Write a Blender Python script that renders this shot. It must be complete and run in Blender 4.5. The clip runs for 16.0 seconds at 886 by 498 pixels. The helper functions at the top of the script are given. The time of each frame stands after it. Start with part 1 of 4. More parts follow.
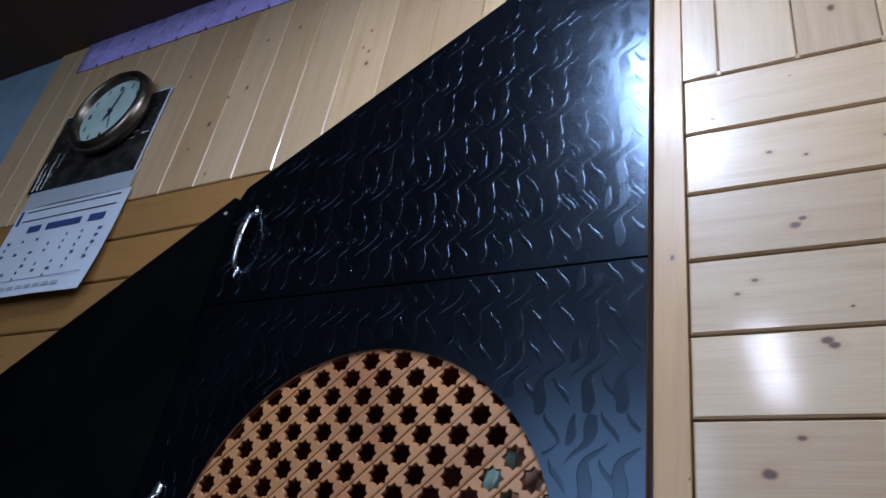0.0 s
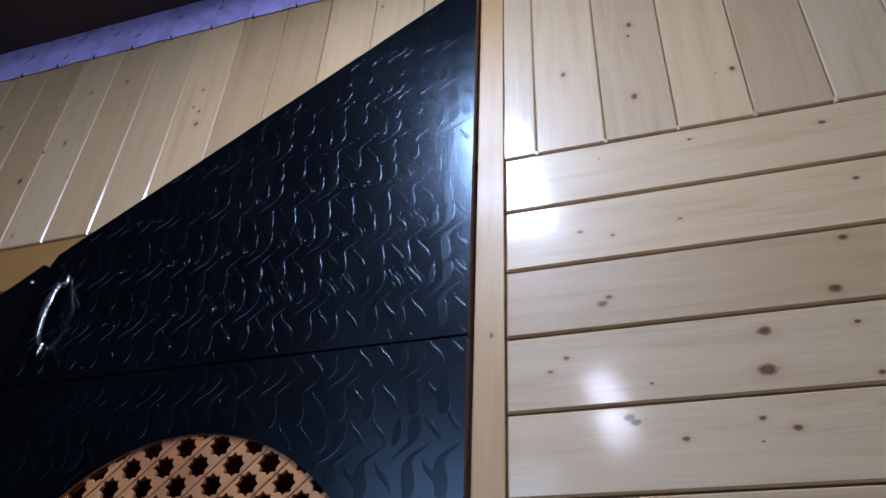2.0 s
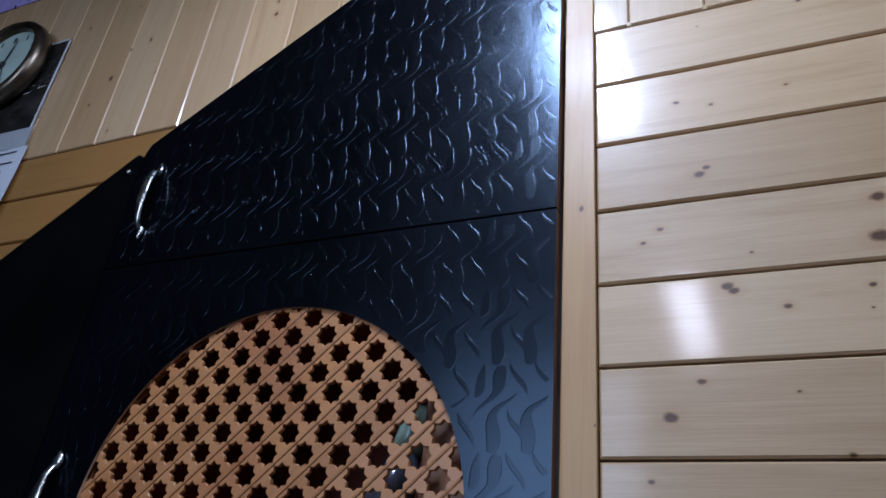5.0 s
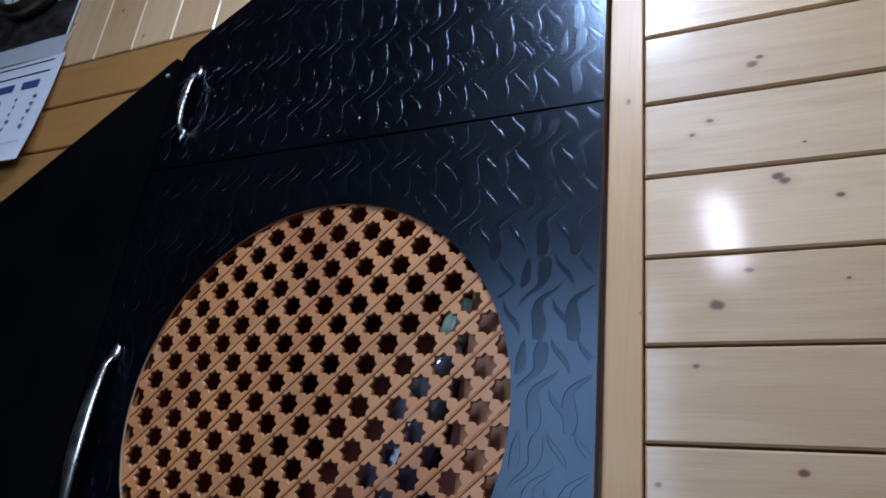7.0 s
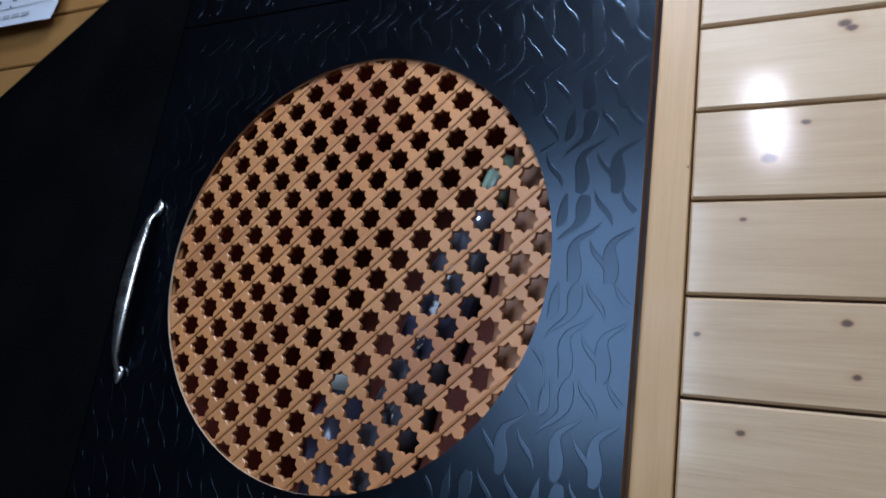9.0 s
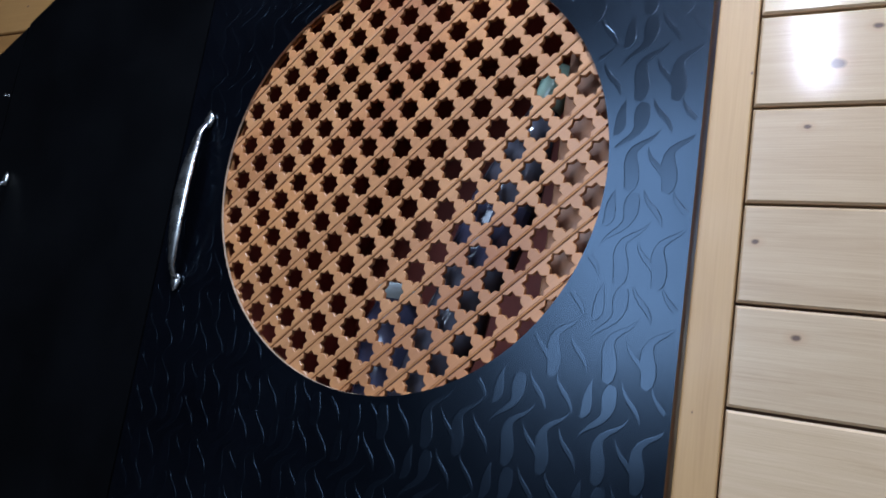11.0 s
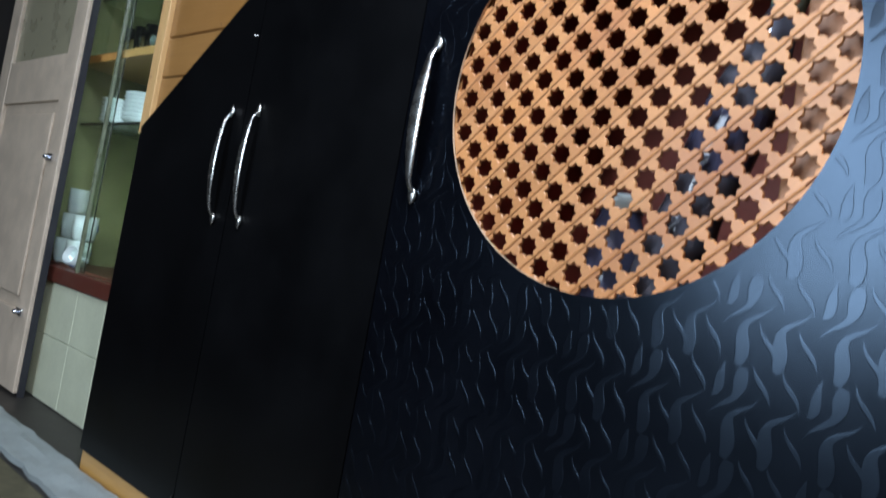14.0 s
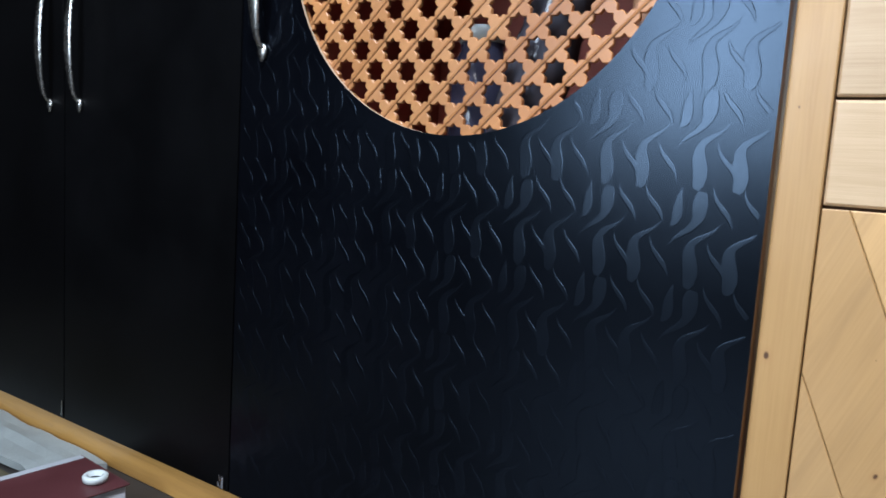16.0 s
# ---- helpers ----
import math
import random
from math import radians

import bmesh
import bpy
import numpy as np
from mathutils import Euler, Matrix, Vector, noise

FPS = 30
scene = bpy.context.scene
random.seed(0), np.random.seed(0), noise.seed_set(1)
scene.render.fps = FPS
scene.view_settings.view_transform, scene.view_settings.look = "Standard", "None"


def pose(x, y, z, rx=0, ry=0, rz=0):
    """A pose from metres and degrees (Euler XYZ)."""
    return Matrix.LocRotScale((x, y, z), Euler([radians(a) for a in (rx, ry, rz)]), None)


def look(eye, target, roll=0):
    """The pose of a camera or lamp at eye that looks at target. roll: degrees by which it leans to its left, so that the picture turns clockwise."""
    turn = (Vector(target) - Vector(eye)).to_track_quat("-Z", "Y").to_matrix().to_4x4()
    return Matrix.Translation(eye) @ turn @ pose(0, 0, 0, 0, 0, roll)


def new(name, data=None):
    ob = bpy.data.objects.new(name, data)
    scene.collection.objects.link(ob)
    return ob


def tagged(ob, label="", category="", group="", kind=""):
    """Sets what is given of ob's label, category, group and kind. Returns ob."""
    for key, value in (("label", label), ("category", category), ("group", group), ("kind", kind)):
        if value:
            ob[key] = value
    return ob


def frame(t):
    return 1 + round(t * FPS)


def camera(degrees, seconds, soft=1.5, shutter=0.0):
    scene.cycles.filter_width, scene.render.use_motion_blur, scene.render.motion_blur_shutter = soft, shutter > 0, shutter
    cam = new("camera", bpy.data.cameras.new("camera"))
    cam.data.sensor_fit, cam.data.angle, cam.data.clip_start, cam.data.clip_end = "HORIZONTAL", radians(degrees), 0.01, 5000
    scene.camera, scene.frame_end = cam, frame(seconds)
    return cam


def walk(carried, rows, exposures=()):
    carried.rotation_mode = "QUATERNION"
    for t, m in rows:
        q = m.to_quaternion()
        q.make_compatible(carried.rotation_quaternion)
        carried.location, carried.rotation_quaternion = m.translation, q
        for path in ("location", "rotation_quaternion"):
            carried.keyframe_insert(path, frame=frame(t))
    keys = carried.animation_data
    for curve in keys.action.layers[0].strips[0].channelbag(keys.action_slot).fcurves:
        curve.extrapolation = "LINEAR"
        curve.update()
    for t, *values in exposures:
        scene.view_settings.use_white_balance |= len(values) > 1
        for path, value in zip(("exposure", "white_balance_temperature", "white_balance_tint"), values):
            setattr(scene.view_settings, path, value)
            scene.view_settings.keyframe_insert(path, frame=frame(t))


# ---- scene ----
cam = camera(61.76, 16.0, soft=1.55, shutter=0.5)
EXPOSURES = [(0, -0.1, 6120, 22), (2, -0.28, 6120, 24), (3.2, -0.28, 6120, 25), (4, -0.4, 6120, 25), (6.5, 0, 6270, 23), (7.5, 0.1, 6320, 22), (8.5, 0.12, 6370, 21), (9, 0.42, 6420, 20), (11.5, 0.75, 6220, 20), (12, 0.78, 6220, 20), (13.2, 1.42, 7000, 17), (16, 1.45, 7250, 19)]
PATH = [
    (0, (-0.3888, -0.7728, 0.6752), (-1.1979, 0.5406, 1.6029), 9.98),
    (0.5, (-0.3631, -0.7681, 0.6896), (-1.1350, 0.5559, 1.6336), 9.30),
    (1, (-0.3552, -0.7813, 0.7048), (-0.9838, 0.5802, 1.7004), 6.37),
    (1.5, (-0.3447, -0.7775, 0.7081), (-0.8929, 0.5881, 1.7447), 5.47),
    (2, (-0.3416, -0.7742, 0.7240), (-0.8274, 0.6108, 1.7660), 3.05),
    (2.5, (-0.3361, -0.7764, 0.7304), (-0.8222, 0.5993, 1.7845), 2.65),
    (3, (-0.3339, -0.7844, 0.7368), (-0.8158, 0.5614, 1.8306), 2.25),
    (3.5, (-0.3372, -0.7764, 0.7262), (-0.8437, 0.5648, 1.8146), 2.59),
    (4, (-0.3547, -0.7604, 0.7122), (-0.9148, 0.6379, 1.6977), 3.17),
    (4.2, (-0.3595, -0.7532, 0.7015), (-0.9682, 0.6509, 1.6492), 4.48),
    (6.3, (-0.3867, -0.7297, 0.6626), (-1.0842, 0.7310, 1.4499), 5.82),
    (6.5, (-0.3906, -0.7267, 0.6569), (-1.0846, 0.7478, 1.4213), 5.62),
    (7, (-0.3934, -0.7361, 0.6394), (-1.1419, 0.7415, 1.3442), 6.62),
    (7.5, (-0.3982, -0.7404, 0.6288), (-1.1795, 0.7501, 1.2676), 7.66),
    (8, (-0.3949, -0.7363, 0.6093), (-1.2107, 0.7489, 1.2166), 8.69),
    (8.5, (-0.4100, -0.7341, 0.5867), (-1.2347, 0.7653, 1.1450), 9.29),
    (9, (-0.4090, -0.7190, 0.5975), (-1.2334, 0.8152, 1.0519), 8.08),
    (9.2, (-0.4144, -0.7114, 0.5926), (-1.2233, 0.8369, 1.0268), 7.99),
    (11.3, (-0.4364, -0.7363, 0.5548), (-1.3296, 0.8045, 0.8159), 9.34),
    (11.5, (-0.4385, -0.7377, 0.5463), (-1.3610, 0.7877, 0.7959), 9.28),
    (12, (-0.4415, -0.7532, 0.5570), (-1.4725, 0.7083, 0.7599), 9.88),
    (12.5, (-0.4459, -0.7741, 0.5508), (-1.5744, 0.6120, 0.7633), 11.21),
    (13, (-0.4463, -0.7765, 0.5460), (-1.6287, 0.5631, 0.7635), 11.98),
    (13.5, (-0.4491, -0.7799, 0.5328), (-1.6399, 0.5528, 0.7476), 12.32),
    (14, (-0.4483, -0.7963, 0.5192), (-1.6676, 0.5266, 0.5779), 10.09),
    (14.5, (-0.4446, -0.7813, 0.4979), (-1.5963, 0.6018, 0.4748), 8.73),
    (15, (-0.4393, -0.7641, 0.4876), (-1.5391, 0.6582, 0.4001), 7.27),
    (15.5, (-0.4385, -0.7529, 0.4743), (-1.4919, 0.7004, 0.3387), 6.14),
    (16, (-0.4393, -0.7475, 0.4925), (-1.4288, 0.7409, 0.2782), 3.66),
]
walk(cam, [(t, look(e, a, r)) for t, e, a, r in PATH], exposures=EXPOSURES)

# ---- sizes of the place ----
X_RIGHT = -0.575          # right edge of the cupboard doors
X_LEFT = -2.236           # left edge of the cupboard doors
X_BC = -1.310             # joint between the middle door and the fretwork door
X_AB = -1.782             # joint between the two small doors
Z_SEAM = 1.170            # joint under the upper door
Z_DOOR = -0.045           # foot of the doors
Y_WALL = 0.022            # face of the panelling
Z_FLOOR = -0.102
Z_CEIL = 2.100
Z_ROW = 1.4687            # top of the cross boards
BOARD = 0.0997            # width of a cross board
X_WALL_L = -2.275         # left end of the panelling
X_POST = -2.228           # right side of the batten that ends the lower boards
X_ROOM_R, X_ROOM_L = 1.50, -4.00
Y_BACK = -2.90
CIRCLE = (-0.939, 0.7955, 0.2735)
RISE_UP, RISE_LOW = 0.672, 0.717   # pitch of the sloping edge over the upper door and over the small doors


def slope(x):
    """Height of the sloping top edge at x."""
    return 1.407 + (RISE_UP if x > X_BC else RISE_LOW) * (x - X_BC)


# ---- light ----
world = bpy.data.worlds.new("world")
scene.world = world
world.use_nodes = True
wn = world.node_tree.nodes
sky = wn.new("ShaderNodeTexSky")
sky.sky_type = "NISHITA"
sky.sun_disc = False
sky.sun_elevation = radians(35)
sky.sun_rotation = radians(60)
world.node_tree.links.new(sky.outputs[0], wn["Background"].inputs[0])
wn["Background"].inputs[1].default_value = 0.1


def area_lamp(name, pose_, size_x, size_y, watts, colour, shape="RECTANGLE", spread=180):
    data = bpy.data.lights.new(name, "AREA")
    data.shape, data.size, data.size_y = shape, size_x, size_y
    data.energy, data.color = watts, colour
    ob = new(name, data)
    ob.matrix_world = pose_
    data.spread = radians(spread)
    return ob


area_lamp("ceiling_light", look((-0.69, -0.72, 2.075), (-0.69, -0.7199, 0)), 0.15, 0.42, 28.0, (0.60, 0.79, 1.0))
area_lamp("tube_light", look((-0.62, -2.35, 2.075), (-0.62, -2.3499, 0)), 0.13, 0.80, 14.0, (0.78, 0.87, 1.0))
area_lamp("window_light", look((-1.42, -2.87, 1.36), (-1.42, 0, 1.36)), 0.96, 1.38, 27.0, (0.56, 0.78, 1.0))
# weak fill lamp added from the right; no known source stands there
area_lamp("side_fill_light", look((1.47, -1.30, 1.50), (0, -1.30, 1.45)), 1.00, 1.10, 0.5, (0.88, 0.90, 1.0))

# ---- materials ----


class Mat:
    """A small builder round one node material."""

    def __init__(self, name, colour=(0.5, 0.5, 0.5), rough=0.5, metal=0.0, spec=0.5):
        self.m = bpy.data.materials.new(name)
        self.m.use_nodes = True
        self.n, self.l = self.m.node_tree.nodes, self.m.node_tree.links
        self.b = self.n["Principled BSDF"]
        self.set("Base Color", (*colour, 1))
        self.set("Roughness", rough)
        self.set("Metallic", metal)
        self.set("Specular IOR Level", spec)

    def set(self, key, value):
        self.b.inputs[key].default_value = value

    def add(self, kind, **values):
        node = self.n.new(kind)
        for key, value in values.items():
            node.inputs[key.replace("_", " ")].default_value = value
        return node

    def coords(self, scale=(1, 1, 1), rot=(0, 0, 0)):
        tc = self.n.new("ShaderNodeTexCoord")
        mp = self.n.new("ShaderNodeMapping")
        mp.inputs["Scale"].default_value = scale
        mp.inputs["Rotation"].default_value = rot
        self.l.new(tc.outputs["Object"], mp.inputs["Vector"])
        return mp.outputs[0]

    def noise(self, vec, scale, detail=4.0, rough=0.55, distort=0.0):
        node = self.add("ShaderNodeTexNoise", Scale=scale, Detail=detail, Roughness=rough, Distortion=distort)
        self.l.new(vec, node.inputs["Vector"])
        return node.outputs["Fac"]

    def ramp(self, fac, stops):
        node = self.n.new("ShaderNodeValToRGB")
        e = node.color_ramp.elements
        while len(e) < len(stops):
            e.new(0.5)
        for el, (p, c) in zip(e, stops):
            el.position, el.color = p, (*c, 1)
        self.l.new(fac, node.inputs[0])
        return node.outputs[0]

    def mix(self, a, b, fac, how="MIX"):
        node = self.n.new("ShaderNodeMix")
        node.data_type, node.blend_type = "RGBA", how
        for sock, v in ((node.inputs[6], a), (node.inputs[7], b), (node.inputs[0], fac)):
            if isinstance(v, (int, float)):
                sock.default_value = v
            elif isinstance(v, tuple):
                sock.default_value = (*v, 1)
            else:
                self.l.new(v, sock)
        return node.outputs[2]

    def math(self, op, a, b=0.0):
        node = self.n.new("ShaderNodeMath")
        node.operation = op
        for sock, v in ((node.inputs[0], a), (node.inputs[1], b)):
            if isinstance(v, (int, float)):
                sock.default_value = v
            else:
                self.l.new(v, sock)
        return node.outputs[0]

    def out(self, sock, key):
        self.l.new(sock, self.b.inputs[key])

    def bump(self, height, strength=0.2, distance=0.002):
        node = self.add("ShaderNodeBump", Strength=strength, Distance=distance)
        self.l.new(height, node.inputs["Height"])
        self.l.new(node.outputs[0], self.b.inputs["Normal"])


# (x, z, radius) of the larger knots
KNOTS = ((-0.389, 1.305, 0.004), (-0.458, 1.135, 0.006), (-0.410, 1.204, 0.009), (-0.236, 1.144, 0.011), (-0.241, 1.097, 0.014), (-0.392, 1.055, 0.009),
         (-0.257, 1.043, 0.005), (-0.226, 1.030, 0.007), (-0.153, 1.188, 0.011), (-0.129, 1.255, 0.008), (-0.437, 1.627, 0.007), (-0.336, 1.549, 0.009),
         (-0.328, 1.711, 0.008), (-0.197, 1.568, 0.007), (-0.109, 1.437, 0.006), (-0.273, 1.447, 0.004), (-0.458, 0.913, 0.011), (-0.518, 0.733, 0.005),
         (-0.391, 0.750, 0.007), (-0.476, 0.644, 0.006), (-0.383, 0.702, 0.006), (-0.386, 1.049, 0.008), (-1.133, 1.793, 0.005), (-1.124, 1.698, 0.008),
         (-1.510, 1.641, 0.010), (-1.143, 1.748, 0.004))


def pine(name, angle, light, dark, gloss=0.105, knots=1.0):
    """Varnished knotty pine whose grain runs at the angle (degrees from the x axis, in the wall's plane)."""
    k = Mat(name, light, 0.42)
    along = k.coords((1, 1, 1), (0, radians(angle), 0))
    info = k.n.new("ShaderNodeObjectInfo")
    shift = k.n.new("ShaderNodeVectorMath")
    shift.operation = "MULTIPLY_ADD"
    comb = k.n.new("ShaderNodeCombineXYZ")
    for i in range(3):
        k.l.new(info.outputs["Random"], comb.inputs[i])
    k.l.new(comb.outputs[0], shift.inputs[0])
    shift.inputs[1].default_value = (7.3, 3.1, 5.7)
    k.l.new(along, shift.inputs[2])
    v = shift.outputs[0]
    st = k.n.new("ShaderNodeMapping")
    st.inputs["Scale"].default_value = (1.6, 22, 22)
    k.l.new(v, st.inputs["Vector"])
    grain = k.noise(st.outputs[0], 2.6, 5.0, 0.6, 0.35)
    fine = k.n.new("ShaderNodeMapping")
    fine.inputs["Scale"].default_value = (4, 160, 160)
    k.l.new(v, fine.inputs["Vector"])
    fibre = k.noise(fine.outputs[0], 3.0, 3.0)
    mid = tuple(0.55 * a + 0.45 * b for a, b in zip(light, dark))
    col = k.ramp(grain, [(0.30, light), (0.55, tuple(0.8 * a + 0.2 * b for a, b in zip(light, dark))), (0.70, mid), (0.80, tuple(0.35 * a + 0.65 * b for a, b in zip(light, dark)))])
    col = k.mix(col, k.ramp(fibre, [(0.35, (0.86, 0.82, 0.76)), (0.6, (1, 1, 1))]), 0.38, "MULTIPLY")
    tone = k.ramp(info.outputs["Random"], [(0.0, (0.84, 0.78, 0.70)), (0.5, (1, 1, 1)), (1.0, (1.07, 1.0, 0.90))])
    col = k.mix(col, tone, 1.0, "MULTIPLY")
    # pin knots: sparse cells, each with a dark heart
    flat = k.n.new("ShaderNodeSeparateXYZ")
    k.l.new(v, flat.inputs[0])
    two = k.n.new("ShaderNodeCombineXYZ")
    k.l.new(k.math("MULTIPLY", flat.outputs[0], 6.0), two.inputs[0])
    k.l.new(k.math("MULTIPLY", flat.outputs[2], 9.5), two.inputs[1])
    vor = k.add("ShaderNodeTexVoronoi", Scale=1.0, Randomness=1.0)
    vor.voronoi_dimensions = "2D"
    k.l.new(two.outputs[0], vor.inputs["Vector"])
    wob = k.noise(v, 110.0, 2.0)
    sep = k.n.new("ShaderNodeSeparateColor")
    k.l.new(vor.outputs["Color"], sep.inputs[0])
    size = k.math("ADD", k.math("MULTIPLY", sep.outputs[0], 0.034 * knots), 0.004)
    rel = k.math("DIVIDE", vor.outputs["Distance"], size)
    # large knots of the boards, each with its own place and size
    here = k.coords()
    for kx, kz, kr in KNOTS if knots == 1.0 else ():
        kr = 0.8 * kr
        off = k.n.new("ShaderNodeVectorMath")
        off.operation = "SUBTRACT"
        k.l.new(here, off.inputs[0])
        off.inputs[1].default_value = (kx, Y_WALL, kz)
        sc = k.n.new("ShaderNodeVectorMath")
        sc.operation = "MULTIPLY"
        k.l.new(off.outputs[0], sc.inputs[0])
        sc.inputs[1].default_value = (1.0 / kr, 0.0, 1.45 / kr) if angle == 0 else (1.35 / kr, 0.0, 1.0 / kr)
        ln = k.n.new("ShaderNodeVectorMath")
        ln.operation = "LENGTH"
        k.l.new(sc.outputs[0], ln.inputs[0])
        rel = k.math("MINIMUM", rel, ln.outputs["Value"])
    rel = k.math("ADD", rel, k.math("MULTIPLY", k.math("SUBTRACT", wob, 0.5), 0.7))
    heart = k.ramp(k.math("MULTIPLY", rel, 0.25), [(0.13, (0.92,) * 3), (0.27, (0, 0, 0))])
    halo = k.ramp(k.math("MULTIPLY", rel, 0.25), [(0.15, (0.62,) * 3), (0.3, (0.24,) * 3), (0.70, (0, 0, 0))])
    if not knots:
        stain = k.ramp(k.noise(here, 4.5, 3.0), [(0.50, (0, 0, 0)), (0.72, (0.75,) * 3)])
        col = k.mix(col, (0.30, 0.095, 0.035), stain)
    if knots:
        col = k.mix(col, (0.42, 0.20, 0.075), halo)
        col = k.mix(col, (0.075, 0.030, 0.014), heart)
    k.out(col, "Base Color")
    smear = k.noise(v, 7.0, 3.0)
    k.out(k.ramp(smear, [(0.35, (0.36,) * 3), (0.7, (0.5,) * 3)]), "Roughness")
    k.set("Coat Weight", 0.6 if gloss < 0.45 else 0.12)
    k.set("Coat Roughness", gloss)
    wave = k.noise(v, 16.0, 2.0)
    k.bump(k.math("ADD", k.math("MULTIPLY", wave, 1.6), k.mix(grain, fibre, 0.5)), 0.18, 0.0018)
    return k.m


PINE_L, PINE_D = (0.63, 0.442, 0.270), (0.39, 0.23, 0.105)
pine_across = pine("pine_across", 0, PINE_L, PINE_D)
pine_up = pine("pine_up", 90, PINE_L, PINE_D)
# upright boards left of the trim post: slightly darker, warmer pine
pine_up_left = pine("pine_up_left", 90, (0.60, 0.405, 0.235), (0.40, 0.23, 0.10))
pine_slant = pine("pine_slant", 67, (0.66, 0.40, 0.18), PINE_D)
pine_post = pine("pine_post", 90, (0.62, 0.375, 0.162), (0.44, 0.23, 0.085), 0.50, 0.9)
pine_amber = pine("pine_amber", 0, (0.35, 0.172, 0.053), (0.24, 0.11, 0.032), 0.25, 0.9)
pine_plinth = pine("pine_plinth", 0, (0.52, 0.29, 0.09), (0.32, 0.16, 0.05), 0.3, 0.5)


def plain(name, colour, rough=0.5, metal=0.0, spec=0.5, vary=0.12, scale=14.0, bump=0.08, coat=0.0, smudge=0.07):
    """A painted or moulded surface with cloudy wear at two scales."""
    k = Mat(name, colour, rough, metal, spec)
    v = k.coords()
    big = k.noise(v, scale, 4.0)
    small = k.noise(v, scale * 14, 3.0)
    lo = tuple(c * (1 - vary) for c in colour)
    hi = tuple(min(1, c * (1 + vary)) for c in colour)
    col = k.ramp(big, [(0.3, lo), (0.7, hi)])
    col = k.mix(col, k.ramp(small, [(0.3, (1 - vary,) * 3), (0.65, (1, 1, 1))]), 0.7, "MULTIPLY")
    k.out(col, "Base Color")
    k.out(k.ramp(big, [(0.3, (max(0.02, rough - smudge),) * 3), (0.7, (min(1, rough + smudge),) * 3)]), "Roughness")
    if coat:
        k.set("Coat Weight", coat)
    k.bump(small, bump, 0.001)
    return k.m


laminate = plain("black_laminate", (0.0012, 0.0014, 0.0024), 0.23, 0.0, 0.48, 0.3, 5.0, 0.008, smudge=0.04)
laminate_flame = plain("black_flame_print", (0.0012, 0.0014, 0.0024), 0.245, 0.0, 0.48, 0.2, 9.0, 0.0, smudge=0.03)
laminate_plain = plain("plain_black_laminate", (0.0013, 0.0014, 0.0018), 0.36, 0.0, 0.17, 0.3, 5.0, 0.008, smudge=0.05)


def lean_upwards(material, amount):
    """The pressed flames lie slightly tilted in the sheet, facing a little upwards."""
    n, l = material.node_tree.nodes, material.node_tree.links
    geo, add, unit = n.new("ShaderNodeNewGeometry"), n.new("ShaderNodeVectorMath"), n.new("ShaderNodeVectorMath")
    add.operation, unit.operation = "ADD", "NORMALIZE"
    add.inputs[1].default_value = (0.0, 0.0, amount)
    l.new(geo.outputs["Normal"], add.inputs[0])
    l.new(add.outputs[0], unit.inputs[0])
    l.new(unit.outputs[0], n["Principled BSDF"].inputs["Normal"])


lean_upwards(laminate_flame, 0.038)
for dark in (laminate, laminate_flame):
    dark.node_tree.nodes["Principled BSDF"].inputs["Specular Tint"].default_value = (0.52, 0.74, 1.0, 1)
door_edge = plain("door_edge_brown", (0.16, 0.07, 0.035), 0.5)
mdf_edge = plain("cut_board_edge", (0.50, 0.36, 0.24), 0.7)
fret_wood = pine("fretwork_wood", 45, (0.52, 0.232, 0.088), (0.31, 0.110, 0.040), 0.5, 0.0)
inside_wood = plain("cupboard_inside", (0.36, 0.085, 0.06), 0.6)
inside_warm = plain("cupboard_side_wood", (0.34, 0.15, 0.07), 0.5)
chrome = plain("brushed_chrome", (0.60, 0.59, 0.56), 0.27, 1.0, 0.5, 0.05, 40.0, 0.02)
joint_dark = plain("joint_brown", (0.13, 0.06, 0.025), 0.8)
lilac = plain("lilac_plastic", (0.52, 0.42, 0.84), 0.28, 0.0, 0.5, 0.18, 22.0, 0.4)
ceiling_brown = plain("ceiling_brown", (0.085, 0.042, 0.022), 0.55, 0.0, 0.4, 0.25, 6.0)
blue_paint = plain("grey_blue_paint", (0.22, 0.30, 0.36), 0.6)
white_paint = plain("white_paint", (0.74, 0.72, 0.68), 0.5)
room_wood = plain("room_brown_wood", (0.015, 0.011, 0.009), 0.6, 0.0, 0.3, 0.25, 4.0)
tile_mat = plain("cream_tile", (0.58, 0.60, 0.44), 0.16, 0.0, 0.5, 0.06, 9.0, 0.02)
grout = plain("grout", (0.54, 0.53, 0.45), 0.8)
sheet_grey = plain("grey_white_sheet", (0.27, 0.30, 0.29), 0.6, 0.0, 0.3, 0.1, 20.0, 0.2)
floor_mat = plain("grey_floor", (0.035, 0.031, 0.028), 0.5, 0.0, 0.4, 0.2, 5.0)
maroon = plain("maroon_wood", (0.11, 0.028, 0.018), 0.35)
green_back = plain("green_back_panel", (0.26, 0.38, 0.13), 0.55, 0.0, 0.5, 0.3, 7.0)
china = plain("white_china", (0.58, 0.64, 0.62), 0.15, 0.0, 0.5, 0.05, 30.0, 0.0)
china_blue = plain("blue_motif", (0.08, 0.16, 0.40), 0.25)
bronze = plain("bronze_metal", (0.24, 0.19, 0.14), 0.36, 1.0, 0.5, 0.15, 30.0)
dial_mat = plain("clock_dial", (0.42, 0.53, 0.47), 0.5)
ink = plain("dark_ink", (0.02, 0.02, 0.025), 0.6)
ink_soft = plain("grey_ink", (0.10, 0.10, 0.13), 0.6)
ink_blue = plain("navy_ink", (0.03, 0.05, 0.16), 0.6)
